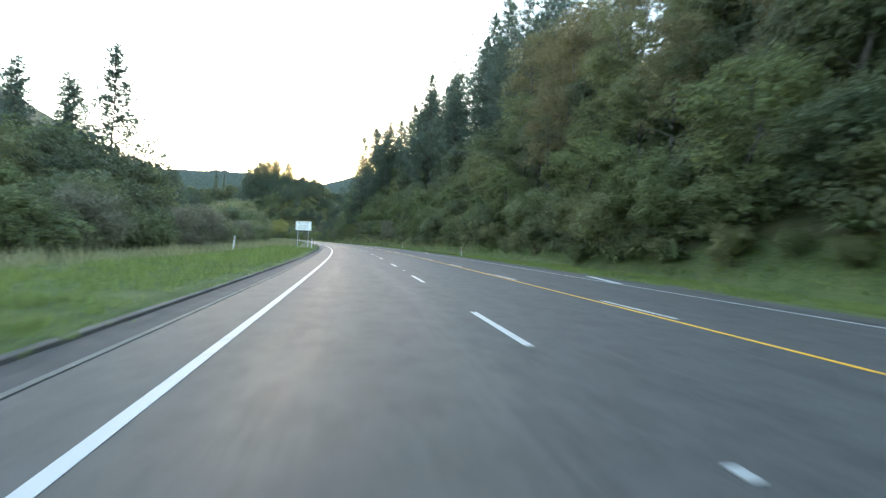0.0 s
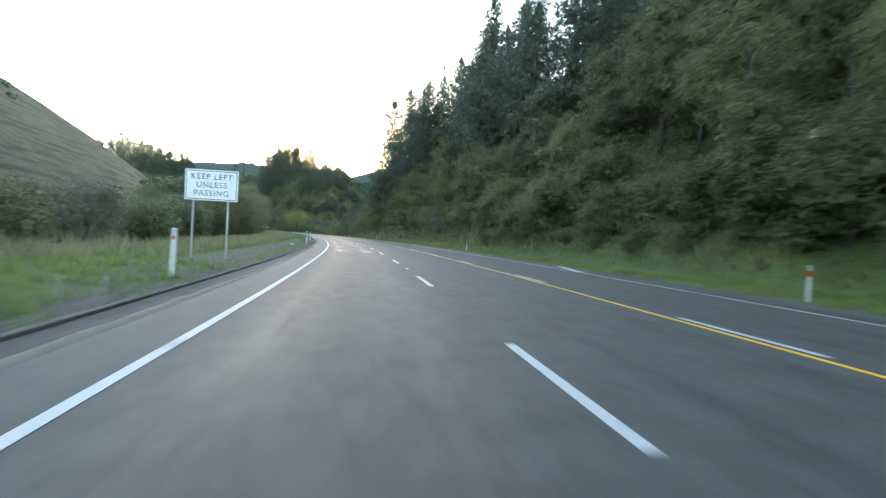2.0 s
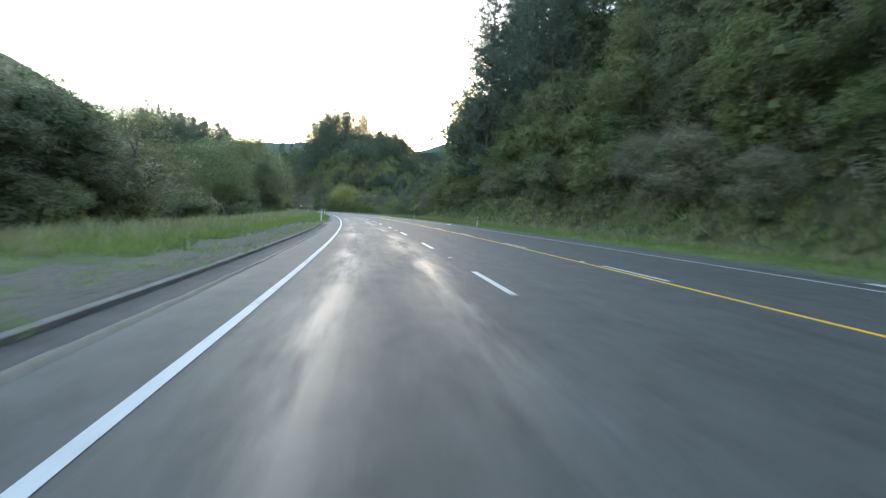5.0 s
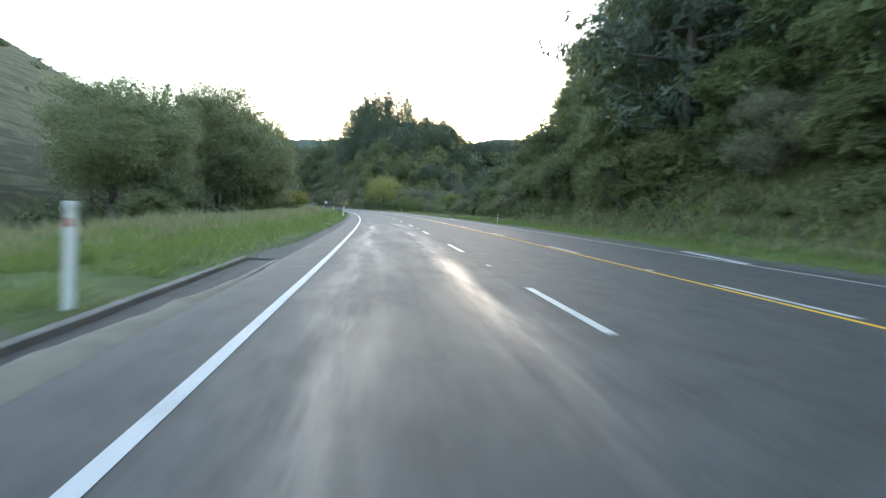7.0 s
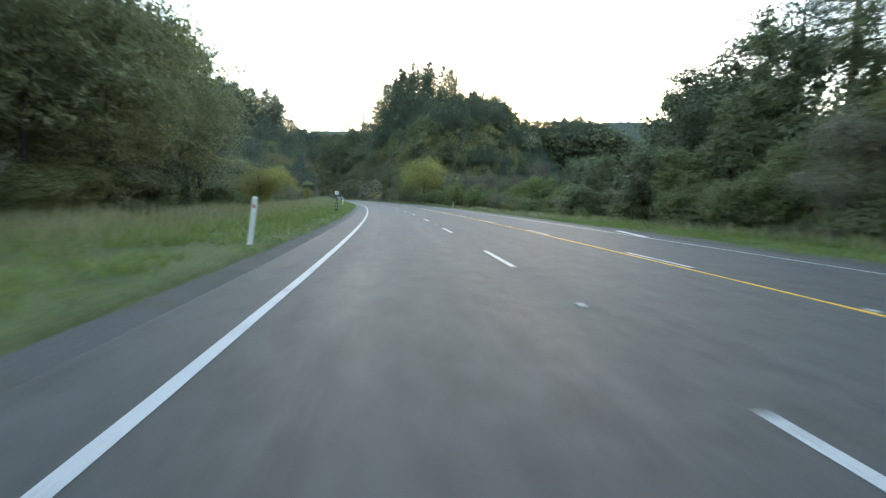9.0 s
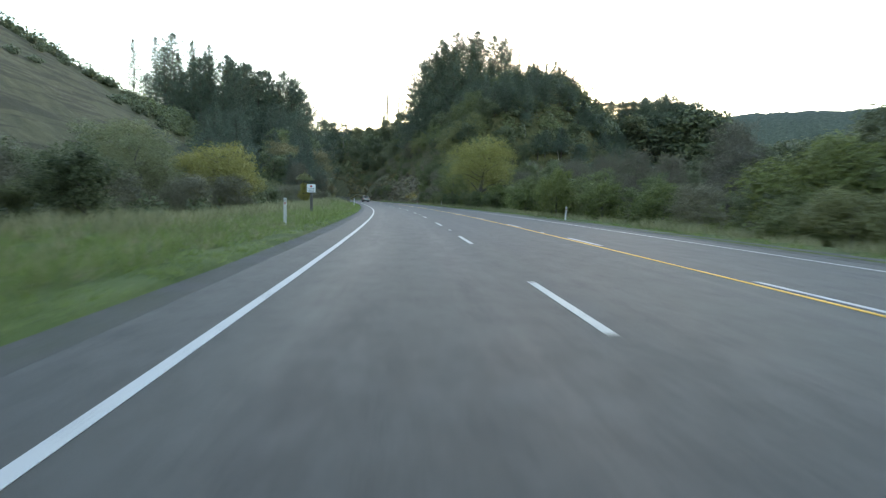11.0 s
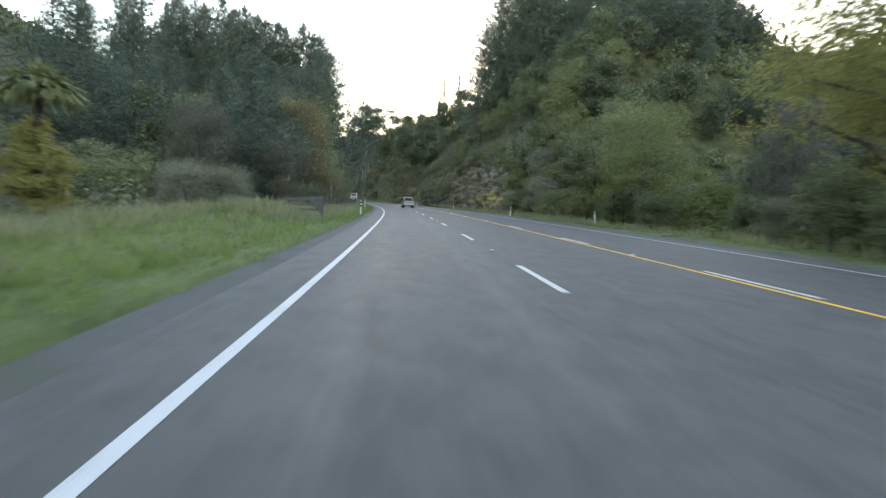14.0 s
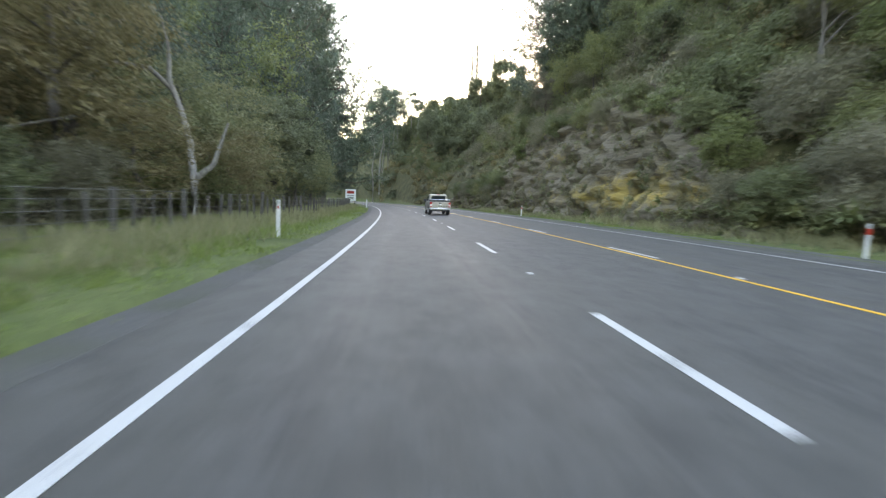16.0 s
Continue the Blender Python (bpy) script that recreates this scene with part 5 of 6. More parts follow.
BLACK_LABEL = "white marker post with black bands"
for s, o, band, lean in (
    (38.5, -9.9, POST_WHITE, 4), (55.5, -5.55, POST_WHITE, 1), (92.6, -5.4, POST_BLACK, 0), (107.5, -5.45, POST_WHITE, 0), (156.9, -5.25, POST_WHITE, 2),
    (208.6, -5.25, POST_WHITE, 6), (262.8, -6.3, POST_WHITE, 0), (313.6, -5.6, POST_WHITE, 0), (347.7, -5.05, POST_BLACK, 0), (369.0, -5.6, POST_WHITE, 0), (425, -5.0, POST_WHITE, 0),
    (56.3, 10.0, POST_RED, 0), (96.7, 10.2, POST_RED, 0), (162.5, 10.2, POST_RED, 0), (207, 10.9, POST_RED, 0), (280, 10.4, POST_WHITE, 3),
    (348.0, 12.1, POST_WHITE, -5), (367.7, 10.3, POST_RED, 3), (405, 10.0, POST_RED, 0), (450, 10.0, POST_RED, 0),
):
    marker_post(s, o, band, lean, BLACK_LABEL if band is POST_BLACK else "plain white plastic marker post with a small reflector" if band is POST_WHITE else "")

# low black culvert marker
ob = empty("culvert_marker", stand(236.5, -5.75), "short dark marker board with two pale dots", "marker post")
part("board", box(bmesh.new(), -0.11, 0.11, -0.02, 0.02, -0.2, 0.62, 0.01), POST_BLACK, ob)
for z in (0.30, 0.50):
    part("reflector", box(bmesh.new(), -0.045, 0.045, -0.027, -0.021, z - 0.045, z + 0.045, 0.003), POST_WHITE, ob, "pale square reflector")


# ---- signs
def lettering(text, size, material, parent, x, y, z, name="letter"):
    """Raised letters, each one a part."""
    data = bpy.data.curves.new(name, "FONT")
    data.body, data.size, data.align_x, data.align_y, data.extrude = text, size, "CENTER", "CENTER", 0.002
    data.space_character = 1.15
    ob = new(name, data)
    bpy.context.view_layer.update()
    me = bpy.data.meshes.new_from_object(ob.evaluated_get(bpy.context.evaluated_depsgraph_get()))
    bpy.data.objects.remove(ob)
    bm = bmesh.new()
    bm.from_mesh(me)
    bmesh.ops.remove_doubles(bm, verts=bm.verts, dist=1e-5)
    left = set(bm.faces)
    while left:
        stack, piece = [left.pop()], []
        while stack:
            f = stack.pop()
            piece.append(f)
            for e in f.edges:
                for g in e.link_faces:
                    if g in left:
                        left.remove(g)
                        stack.append(g)
        index, vs, fs = {}, [], []
        for f in piece:
            for v in f.verts:
                if v not in index:
                    index[v] = len(vs)
                    vs.append(tuple(v.co))
            fs.append(tuple(index[v] for v in f.verts))
        made = child(name, mesh_from(name, vs, fs, [material], flat=True), parent, "dark grey capital letter")
        made.matrix_basis = pose(x, y, z, 90, 0, 0)
    bm.free()


sign = empty("road_sign", stand(63, -6.75, -3), "white rectangular road sign with black words on two steel posts", "road sign")
part("panel", box(bmesh.new(), -0.86, 0.86, -0.012, 0.012, 1.95, 2.98, 0.01), SIGN_WHITE, sign, "white sheet metal panel")
for x0, x1, z0, z1 in ((-0.82, 0.82, 2.925, 2.945), (-0.82, 0.82, 1.985, 2.005), (-0.82, -0.80, 2.005, 2.925), (0.80, 0.82, 2.005, 2.925)):
    part("border", box(bmesh.new(), x0, x1, -0.017, -0.013, z0, z1), SIGN_GREY, sign, "thin dark border line")
for words, z in (("KEEP LEFT", 2.74), ("UNLESS", 2.465), ("PASSING", 2.19)):
    lettering(words, 0.265, SIGN_GREY, sign, 0, -0.016, z)
for x in (-0.58, 0.55):
    part("post", rod(bmesh.new(), (x, 0.05, -0.4), (x, 0.05, 2.9), 0.045, 0.045, 14), STEEL, sign, "round galvanised post")
    for z in (2.15, 2.7):
        part("clamp", box(bmesh.new(), x - 0.07, x + 0.07, 0.012, 0.10, z - 0.025, z + 0.025, 0.006), STEEL, sign)

board = empty("notice_board", stand(277.5, -7.4, -6), "white notice board on a weathered timber post in long grass", "sign")
part("post", box(bmesh.new(), -0.08, 0.08, -0.07, 0.07, -0.4, 1.66, 0.02), TIMBER, board, "grey timber post")
part("panel", box(bmesh.new(), -0.27, 0.27, -0.105, -0.072, 1.36, 1.88, 0.012), SIGN_WHITE, board, "white board")
bm = bmesh.new()
bmesh.ops.create_circle(bm, cap_ends=True, segments=24, radius=0.07, matrix=pose(0, -0.108, 1.76, 90, 0, 0))
part("emblem", bm, POST_RED, board, "small red round emblem")
for z, w in ((1.62, 0.21), (1.56, 0.20), (1.47, 0.21), (1.42, 0.17)):
    part("text_bar", box(bmesh.new(), -w, w, -0.109, -0.106, z - 0.010, z + 0.010), SIGN_GREY, board, "grey bar of small print")

hoarding = empty("advertising_sign", stand(432, -7.2, -10), "white panel with a red upper block beside the fence", "sign")
part("panel", box(bmesh.new(), -0.75, 0.75, -0.02, 0.02, 0.75, 2.35, 0.01), SIGN_WHITE, hoarding, "white panel")
part("emblem", box(bmesh.new(), -0.5, 0.5, -0.027, -0.022, 1.75, 2.15, 0.02), POST_RED, hoarding, "red block")
for z, w in ((1.45, 0.5), (1.22, 0.42), (1.02, 0.5)):
    part("text_bar", box(bmesh.new(), -w, w, -0.026, -0.022, z - 0.05, z + 0.05), SIGN_GREY, hoarding, "grey bar of print")
for x in (-0.55, 0.55):
    part("post", box(bmesh.new(), x - 0.05, x + 0.05, 0.021, 0.12, -0.3, 2.3, 0.01), TIMBER, hoarding)


# ---- farm fence and rails
def fence_line(s):
    return -6.25 - 2.1 * smooth(335, 348, s) + 1.1 * smooth(364, 396, s)


fence = empty("farm_fence", Matrix(), "weathered post, batten and wire farm fence", "fence")


def upright(name, s, half, high, mat, lean):
    ob = part(name, box(bmesh.new(), -half, half, -half * 0.8, half * 0.8, -0.35, high, 0.008), mat, fence)
    ob.matrix_basis = stand(s, fence_line(s), spin.uniform(-8, 8), 1.0, None, (spin.uniform(-lean, lean), spin.uniform(-lean, lean)))


s = 337.1
while s < 430:
    upright("post", s, 0.06, spin.uniform(1.02, 1.16), TIMBER, 3)
    for k in range(1, 4):
        upright("batten", s + 0.9 * k, spin.uniform(0.02, 0.042), spin.uniform(0.9, 1.08), TIMBER, 3)
    s += 3.6
for z in (0.22, 0.43, 0.64, 0.85, 1.04):
    vs, fs = tube([at(t, fence_line(t) + 0.09, land(t, fence_line(t)) + z) for t in range(336, 431, 2)], [0.0045] * 48, 4)
    child("wire", mesh_from("wire", vs, fs, [WIRE]), fence, "galvanised fence wire")
rails = empty("yard_rails", stand(336.1, -6.2, 84), "weathered timber rails running back from the fence corner", "fence")
for y in (0.0, 1.65):
    part("post", box(bmesh.new(), -0.075, 0.075, y - 0.075, y + 0.075, -0.4, 1.14, 0.012), TIMBER, rails)
for z, tip in ((0.24, 0.03), (0.50, -0.03), (0.76, -0.02), (1.0, -0.05)):
    bm = box(bmesh.new(), -0.115, -0.077, -0.12, 1.95, z - 0.06, z + 0.06, 0.008)
    for v in bm.verts:
        v.co.z += tip * (v.co.y - 0.9)
    part("rail", bm, TIMBER, rails)


# ---- cabbage tree, ferns and flax
def sword_heads(rng, heads, leaves, length, width, spread):
    vs = []
    for c in heads:
        d = rng.normal(0, 1, (leaves, 3))
        d[:, 2] = np.abs(d[:, 2]) * 0.7 + spread
        d /= np.linalg.norm(d, axis=1)[:, None]
        side = np.cross(d, np.array([0, 0, 1.0]))
        side /= np.linalg.norm(side, axis=1)[:, None] + 1e-9
        L = length * rng.uniform(0.7, 1.15, (leaves, 1))
        mid = c + d * L * 0.6
        tip = c + d * L + np.array([0, 0, -0.28]) * L
        w = width * side
        for tri in ((c - w * 0.5 + 0 * d, c + w * 0.5 + 0 * d, mid + w), (c - w * 0.5 + 0 * d, mid + w, mid - w), (mid - w, mid + w, tip)):
            vs.append(np.stack(tri, 1).reshape(-1, 3))
    return np.concatenate(vs)


rng_palm = np.random.default_rng(61)
cabbage = empty("cabbage_tree", stand(326.0, -13.0), "cabbage tree with a shaggy head of sword leaves", "tree")
tv, tf = tube([(0, 0, -0.3), (0.05, 0, 1.5), (0.0, 0.1, 2.6), (0.1, 0.1, 3.9)], [0.16, 0.13, 0.11, 0.10], 9)
child("trunk", mesh_from("trunk", tv, tf, [BARK]), cabbage)
child("crown", leaves_mesh("crown", sword_heads(rng_palm, [np.array((0.1, 0.1, 4.1)), np.array((0.5, 0.2, 3.9)), np.array((-0.35, 0.0, 3.85))], 260, 1.05, 0.05, -0.25), LEAF_SWORD), cabbage)

fern_meshes = [leaves_mesh("fronds", sword_heads(np.random.default_rng(70 + i), [np.array((0, 0, 0.1))], 64, 1.5, 0.07, 0.35), LEAF_SWORD) for i in range(3)]
for s, o, size in ((24, 13.0, 1.0), (27, 13.3, 1.2), (30, 13.0, 1.1), (33, 13.2, 1.0), (20, 13.1, 1.1), (36, 13.6, 0.9), (15, 13.6, 1.1), (44, 13.5, 0.8)):
    ob = empty("fern", stand(s, o, spin.uniform(0, 360), size, land(s, o) + 0.3), "arching green fern at the foot of the bank", "fern", "ferns")
    child("fronds", spin.choice(fern_meshes), ob)
flax_meshes = [leaves_mesh("leaves", sword_heads(np.random.default_rng(80 + i), [np.array((0, 0, 0.0))], 42, 1.7, 0.05, 0.9), LEAF_SWORD) for i in range(3)]
for s, o, z in ((383, 14.2, 0.6), (386.5, 14.6, 1.5), (389, 15.6, 3.0), (392, 17.2, 5.2), (396, 18.6, 7.0), (380, 14.0, 0.4), (385, 15.5, 2.6), (377, 14.0, 0.5), (401, 19.5, 8.6)):
    ob = empty("flax_bush", stand(s, o, spin.uniform(0, 360), spin.uniform(0.8, 1.2), z), "spiky green flax clump on the cutting", "flax", "flax clumps")
    child("leaves", spin.choice(flax_meshes), ob)

sway = random.Random(77)
for i in range(22):
    s, o = 362 + i * 1.15 + sway.uniform(-0.4, 0.4), sway.uniform(12.9, 14.0)
    ob = empty("fern", stand(s, o, sway.uniform(0, 360), sway.uniform(0.6, 1.1), land(s, o) + sway.uniform(0.2, 0.9)), "arching green fern at the foot of the bank", "fern", "ferns")
    child("fronds", sway.choice(fern_meshes), ob)

# bare bent trunk behind the fence
for s, o, top in ((370.5, -9.9, 4.2), (376.5, -9.7, 3.8), (379.5, -10.0, 4.6)):
    grown("autumn", s, o, top, 2.0)
snag = empty("dead_tree", stand(374, -10.2), "pale bent leafless trunk beside the fence", "tree")
vs, fs = joined([
    tube([(0.5, 0, -0.3), (0.55, 0, 1.4), (0.4, 0, 2.9), (0.1, 0.1, 3.9), (-0.35, 0.2, 5.0), (-0.35, 0.2, 6.1), (-0.6, 0.2, 7.2)], [0.15, 0.14, 0.12, 0.11, 0.09, 0.06, 0.025], 8),
    tube([(-0.25, 0.2, 4.7), (-1.0, 0.1, 5.4), (-2.2, 0.0, 5.5), (-3.0, -0.1, 4.9)], [0.09, 0.085, 0.06, 0.02], 7),
    tube([(0.5, 0.0, 1.5), (1.2, 0.1, 2.1), (1.7, 0.1, 3.6)], [0.13, 0.10, 0.04], 7),
])
child("trunk", mesh_from("trunk", vs, fs, [BARK_PALE]), snag)

for s, half, o, turn in ((351.6, 1.5, -4.78, 3), (348.9, 1.05, -4.9, 7)):
    bm = box(bmesh.new(), -0.17, 0.17, -half, half, -0.15, 0.05, 0.03)
    bmesh.ops.subdivide_edges(bm, edges=[e for e in bm.edges if e.calc_length() > 1.0], cuts=9)
    for v in bm.verts:
        v.co += Vector((noise.noise(v.co * 1.9 + Vector((s, 0, 0))) * 0.10, 0, noise.noise(v.co * 2.3) * 0.03))
    apron = part("culvert_apron", bm, CONCRETE)
    apron.matrix_basis = stand(s, o, turn, 1.0, -0.02)
    tagged(apron, "broken pale concrete culvert edge beside the seal", "culvert", "culvert edges")
# loose litter and stones on the verge
for s, o, size in ((85.4, -6.1, 0.13), (222, -6.6, 0.16), (218, -7.0, 0.12), (150, -6.2, 0.14), (333, 9.7, 0.2), (333.6, 10.1, 0.15)):
    bm = bmesh.new()
    bmesh.ops.create_icosphere(bm, subdivisions=2, radius=1.0)
    for v in bm.verts:
        v.co *= 1 + 0.35 * noise.noise(v.co * 1.7 + Vector((s, 0, 0)))
        v.co.z *= 0.55
    ob = part("stone", bm, POST_WHITE if s < 100 else CONCRETE)
    ob.matrix_basis = stand(s, o, s * 37, size, land(s, o) + 0.3 * size)
    tagged(ob, "pale rounded stone lying on the verge", "stone", "verge stones")


# ---- the pickup ahead in the passing lane
PICKUP_PAINT = plain_material("bronze_metallic_paint", (0.34, 0.315, 0.265), 0.34, 0.55, 0.2, 2.0)
DARK_PLASTIC = plain_material("dark_plastic", (0.025, 0.026, 0.028), 0.5)
RUBBER = plain_material("tyre_rubber", (0.018, 0.018, 0.018), 0.85)
ALLOY = plain_material("alloy", (0.55, 0.55, 0.56), 0.3, 0.9)
CHROME = plain_material("chrome_steel", (0.62, 0.62, 0.62), 0.18, 1.0, 0.05)
DARK_GLASS = plain_material("tinted_glass", (0.012, 0.016, 0.018), 0.12, 0.0, 0.0)
RED_LENS = plain_material("red_lens", (0.45, 0.012, 0.012), 0.18, 0.0, 0.1)
CLEAR_LENS = plain_material("clear_lens", (0.65, 0.65, 0.66), 0.15, 0.0, 0.1)


def loft(sections, material, name, parent, label="", smooth_from=0):
    """A closed skin through sections of (y, half width low, half width high, z low, z high), corners eased."""
    bm = bmesh.new()
    rings = []
    for y, wl, wh, z0, z1 in sections:
        e = 0.07
        loop = [(-wl + e, z0), (wl - e, z0), (wl, z0 + e), ((wl + wh) / 2 + 0.02, (z0 + z1) / 2), (wh, z1 - e), (wh - e, z1), (-wh + e, z1), (-wh, z1 - e), (-(wl + wh) / 2 - 0.02, (z0 + z1) / 2), (-wl, z0 + e)]
        rings.append([bm.verts.new((x, y, z)) for x, z in loop])
    for a, b in zip(rings, rings[1:]):
        for i in range(len(a)):
            bm.faces.new((a[i], a[(i + 1) % len(a)], b[(i + 1) % len(a)], b[i]))
    bm.faces.new(rings[0][::-1])
    bm.faces.new(rings[-1])
    bmesh.ops.recalc_face_normals(bm, faces=bm.faces)
    bmesh.ops.bevel(bm, geom=list(bm.edges), offset=0.012, segments=1, affect="EDGES")
    return part(name, bm, material, parent, label)


def panel(points, thick, material, name, parent, label=""):
    """A flat plate with depth, from its outline; thick is the push along its normal."""
    bm = bmesh.new()
    f = bm.faces.new([bm.verts.new(p) for p in points])
    f.normal_update()
    out = bmesh.ops.extrude_face_region(bm, geom=[f])["geom"]
    for v in out:
        if isinstance(v, bmesh.types.BMVert):
            v.co += f.normal * thick
    bmesh.ops.recalc_face_normals(bm, faces=bm.faces)
    return part(name, bm, material, parent, label)


pickup = empty("pickup_truck", stand(402.5, 1.5, 0, 1.0, 0.0), "bronze double-cab pickup truck in the passing lane", "pickup truck")
# lower body, tub and bonnet
loft([(-2.62, 0.86, 0.86, 0.62, 1.12), (-2.55, 0.90, 0.91, 0.55, 1.16), (-1.0, 0.92, 0.92, 0.50, 1.17), (0.2, 0.92, 0.92, 0.46, 1.16), (1.45, 0.92, 0.90, 0.48, 1.14), (2.2, 0.91, 0.86, 0.52, 1.08), (2.55, 0.84, 0.76, 0.55, 0.98)], PICKUP_PAINT, "body", pickup)
loft([(-0.98, 0.86, 0.70, 1.12, 1.74), (-0.85, 0.87, 0.73, 1.12, 1.79), (0.55, 0.87, 0.73, 1.12, 1.81), (0.95, 0.86, 0.70, 1.12, 1.74), (1.55, 0.84, 0.78, 1.10, 1.18)], PICKUP_PAINT, "cab", pickup)
# glass
panel([(-0.66, -1.0, 1.24), (0.66, -1.0, 1.24), (0.58, -1.0, 1.66), (-0.58, -1.0, 1.66)], 0.012, DARK_GLASS, "rear_window", pickup, "dark tinted rear window")
panel([(-0.70, 1.535, 1.22), (0.70, 1.535, 1.22), (0.62, 1.0, 1.70), (-0.62, 1.0, 1.70)][::-1], 0.012, DARK_GLASS, "windscreen", pickup, "dark tinted windscreen")
for side in (-1, 1):
    for y0, y1, y2, y3 in ((-0.78, 0.02, 0.02, -0.72), (0.10, 1.02, 0.66, 0.10)):
        pts = [(side * 0.876, y0, 1.22), (side * 0.876, y1, 1.22), (side * 0.772, y2, 1.68), (side * 0.772, y3, 1.68)]
        panel(pts if side > 0 else pts[::-1], 0.014, DARK_GLASS, "side_window", pickup, "dark side window")
    part("door_handle", box(bmesh.new(), side * 0.93 - 0.02, side * 0.93 + 0.02, -0.65, -0.47, 1.0, 1.04, 0.01), CHROME, pickup, "chrome handle")
    part("door_handle", box(bmesh.new(), side * 0.93 - 0.02, side * 0.93 + 0.02, 0.22, 0.40, 1.0, 1.04, 0.01), CHROME, pickup, "chrome handle")
    mirror = part("mirror", box(bmesh.new(), min(side * 0.88, side * 1.12), max(side * 0.88, side * 1.12), 0.92, 1.06, 1.16, 1.38, 0.04), DARK_PLASTIC, pickup, "dark wing mirror")
    part("side_step", rod(bmesh.new(), (side * 0.98, -0.95, 0.42), (side * 0.98, 1.1, 0.42), 0.04, 0.04, 12), CHROME, pickup, "chrome side step")
    lamp = part("tail_lamp", box(bmesh.new(), side * 0.80 - 0.085, side * 0.80 + 0.085, -2.655, -2.56, 0.70, 1.10, 0.02), RED_LENS, pickup, "red upright tail lamp")
    part("reversing_lens", box(bmesh.new(), side * 0.80 - 0.07, side * 0.80 + 0.07, -2.662, -2.657, 0.78, 0.92, 0.002), CLEAR_LENS, lamp, "clear lens")
    part("mud_flap", box(bmesh.new(), side * 0.74 - 0.14, side * 0.74 + 0.14, -2.03, -2.0, 0.2, 0.55, 0.006), RUBBER, pickup, "black mud flap")
    for y in (-1.55, 1.65):
        arch = bmesh.new()
        for k in range(12):
            a0, a1 = math.pi * k / 12, math.pi * (k + 1) / 12
            ring = []
            for a in (a0, a1):
                for r in (0.40, 0.47):
                    ring.append((y + math.cos(a) * r, 0.42 + math.sin(a) * r))
            vs = [arch.verts.new((side * x, p, q)) for x in (0.80, 0.945) for p, q in ring]
            for f in ((4, 5, 7, 6), (0, 1, 3, 2), (1, 3, 7, 5), (0, 2, 6, 4)):
                arch.faces.new([vs[i] for i in f])
        part("wheel_arch", arch, DARK_PLASTIC, pickup, "dark wheel arch liner")
        bm = bmesh.new()
        bmesh.ops.create_cone(bm, cap_ends=True, segments=28, radius1=0.385, radius2=0.385, depth=0.26, matrix=pose(side * 0.80, y, 0.385, 0, 90, 0))
        bmesh.ops.bevel(bm, geom=[e for e in bm.edges if len(e.link_faces) == 2 and e.calc_face_angle(0) > 1], offset=0.05, segments=3, affect="EDGES")
        tyre = part("wheel", bm, RUBBER, pickup, "black tyre")
        hub = bmesh.new()
        bmesh.ops.create_cone(hub, cap_ends=True, segments=24, radius1=0.235, radius2=0.225, depth=0.02, matrix=pose(side * 0.925, y, 0.385, 0, 90 * side, 0))
        for k in range(6):
            a = math.tau * k / 6
            rod(hub, (side * 0.94, y, 0.385), (side * 0.932, y + math.cos(a) * 0.2, 0.385 + math.sin(a) * 0.2), 0.035, 0.025, 6)
        part("rim", hub, ALLOY, tyre, "six-spoke alloy rim")
tailgate = part("tailgate", box(bmesh.new(), -0.70, 0.70, -2.645, -2.60, 0.68, 1.13, 0.02), PICKUP_PAINT, pickup)
part("latch", box(bmesh.new(), -0.12, 0.12, -2.665, -2.647, 0.99, 1.06, 0.008), DARK_PLASTIC, tailgate, "black tailgate latch")
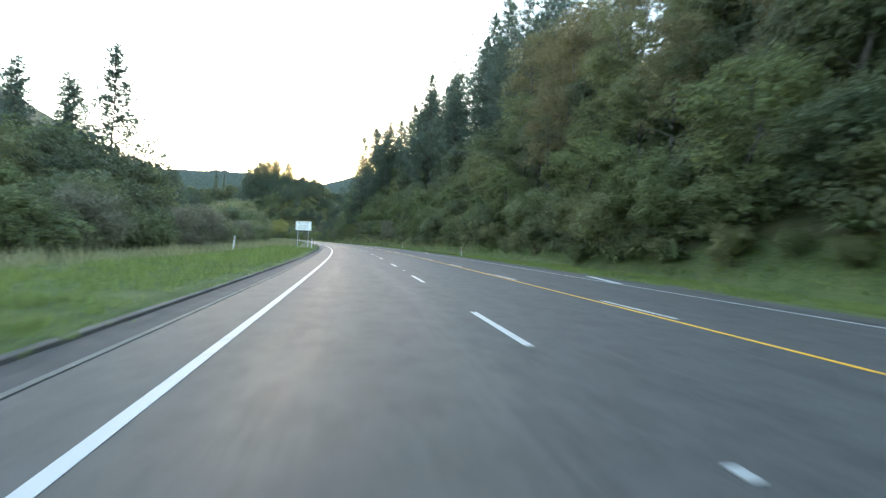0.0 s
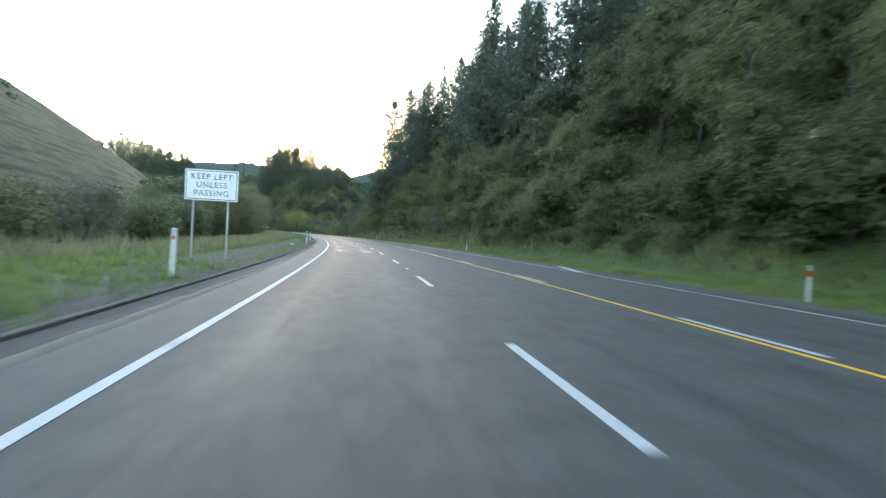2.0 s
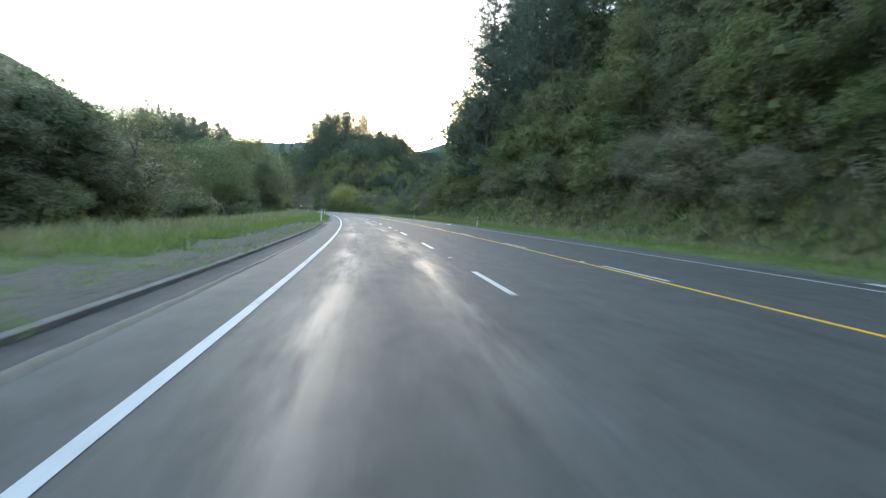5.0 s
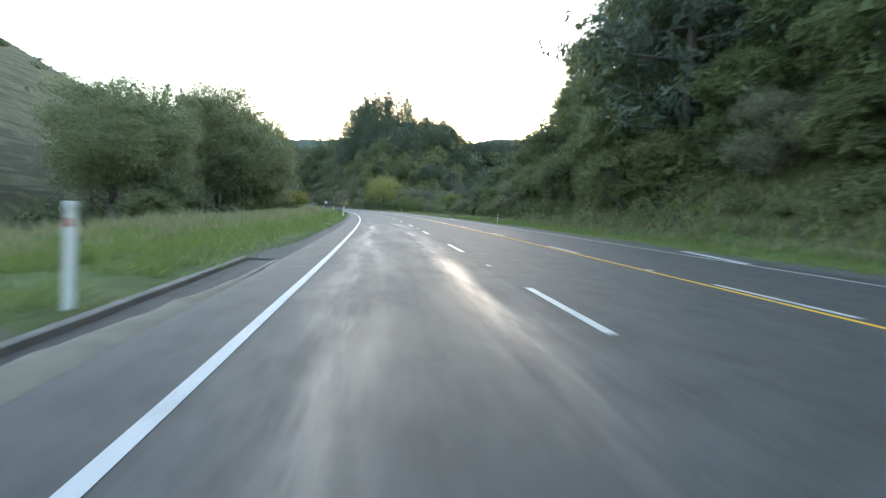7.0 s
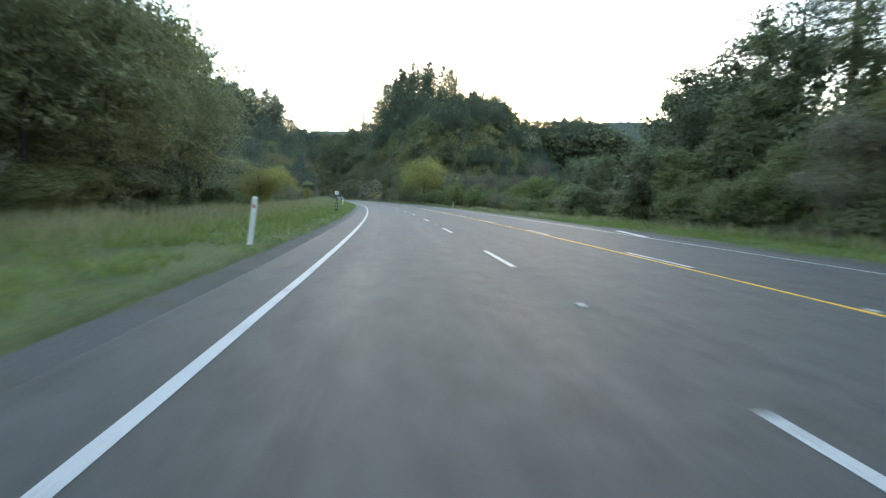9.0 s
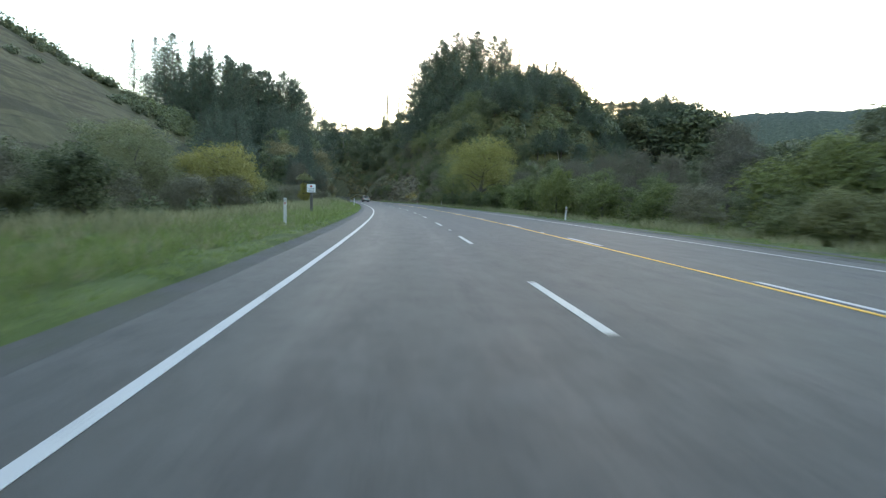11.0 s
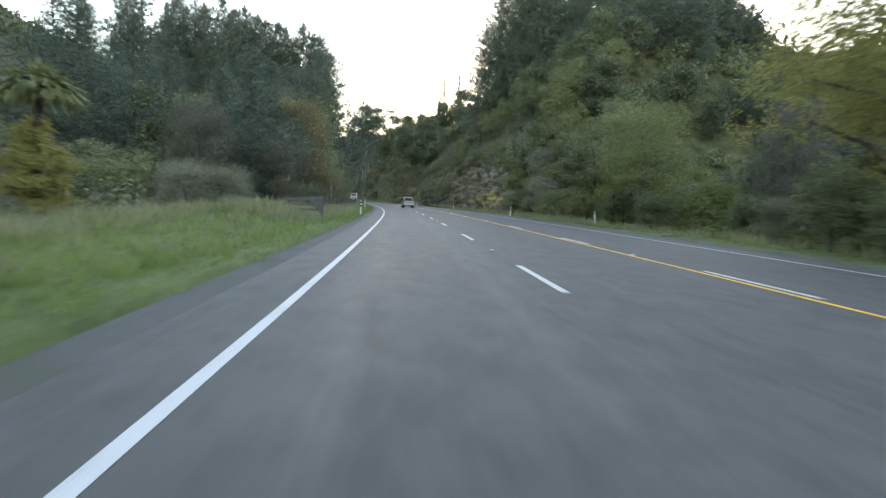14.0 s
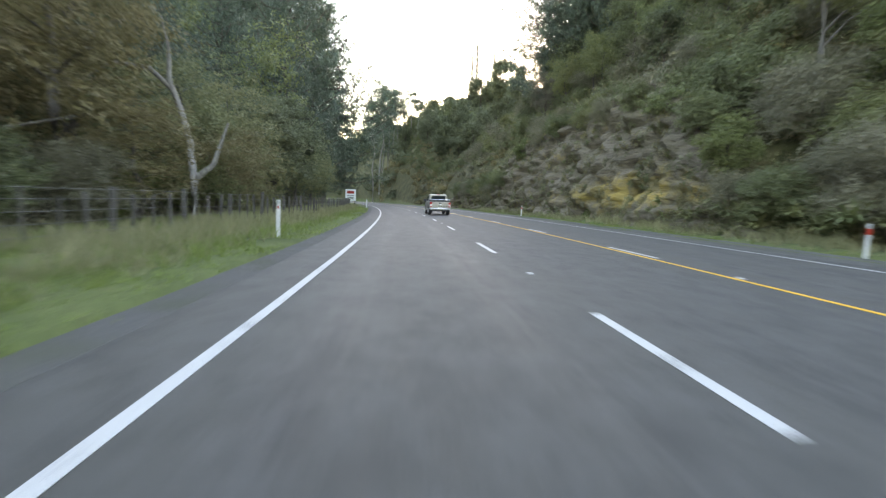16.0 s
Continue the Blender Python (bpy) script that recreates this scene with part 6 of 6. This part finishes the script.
bm = bmesh.new()
bmesh.ops.create_uvsphere(bm, u_segments=18, v_segments=8, radius=1.0, matrix=Matrix.Translation((0, -2.648, 0.89)) @ Matrix.Diagonal((0.11, 0.012, 0.045, 1)))
part("badge", bm, CHROME, tailgate, "plain oval badge")
for k in range(6):
    x = -0.55 + 0.22 * k
    part("lettering_bar", box(bmesh.new(), x - 0.05, x + 0.05, -2.651, -2.647, 0.745, 0.80), DARK_PLASTIC, tailgate, "dark bar of lettering")
part("number_plate", box(bmesh.new(), -0.18, 0.18, -2.70, -2.688, 0.56, 0.66, 0.004), SIGN_WHITE, pickup, "plain white plate")
part("plate_bar", box(bmesh.new(), -0.14, 0.14, -2.704, -2.701, 0.59, 0.63), POST_BLACK, pickup, "dark bar")
part("bumper", box(bmesh.new(), -0.88, 0.88, -2.80, -2.63, 0.44, 0.60, 0.035), CHROME, pickup, "grey chrome step bumper")
part("front_bumper", box(bmesh.new(), -0.86, 0.86, 2.5, 2.72, 0.42, 0.78, 0.06), PICKUP_PAINT, pickup)
part("chassis", box(bmesh.new(), -0.62, 0.62, -2.5, 2.3, 0.34, 0.52, 0.03), DARK_PLASTIC, pickup)
part("tow_bar", rod(bmesh.new(), (0, -2.92, 0.40), (0, -2.6, 0.40), 0.03, 0.03, 10), DARK_PLASTIC, pickup)
part("tub_cover", box(bmesh.new(), -0.86, 0.86, -2.60, -1.02, 1.15, 1.21, 0.02), DARK_PLASTIC, pickup, "soft black tub cover")
for y in (-2.35, -1.75, -1.2):
    part("cross_bar", rod(bmesh.new(), (-0.84, y, 1.33), (0.84, y, 1.33), 0.02, 0.02, 8), CHROME, pickup, "slim load bar")
    for x in (-0.8, 0.8):
        part("bar_foot", box(bmesh.new(), x - 0.03, x + 0.03, y - 0.04, y + 0.04, 1.205, 1.32, 0.01), DARK_PLASTIC, pickup)
part("brake_lamp", box(bmesh.new(), -0.14, 0.14, -1.01, -0.93, 1.745, 1.785, 0.008), RED_LENS, pickup, "small red high brake lamp")
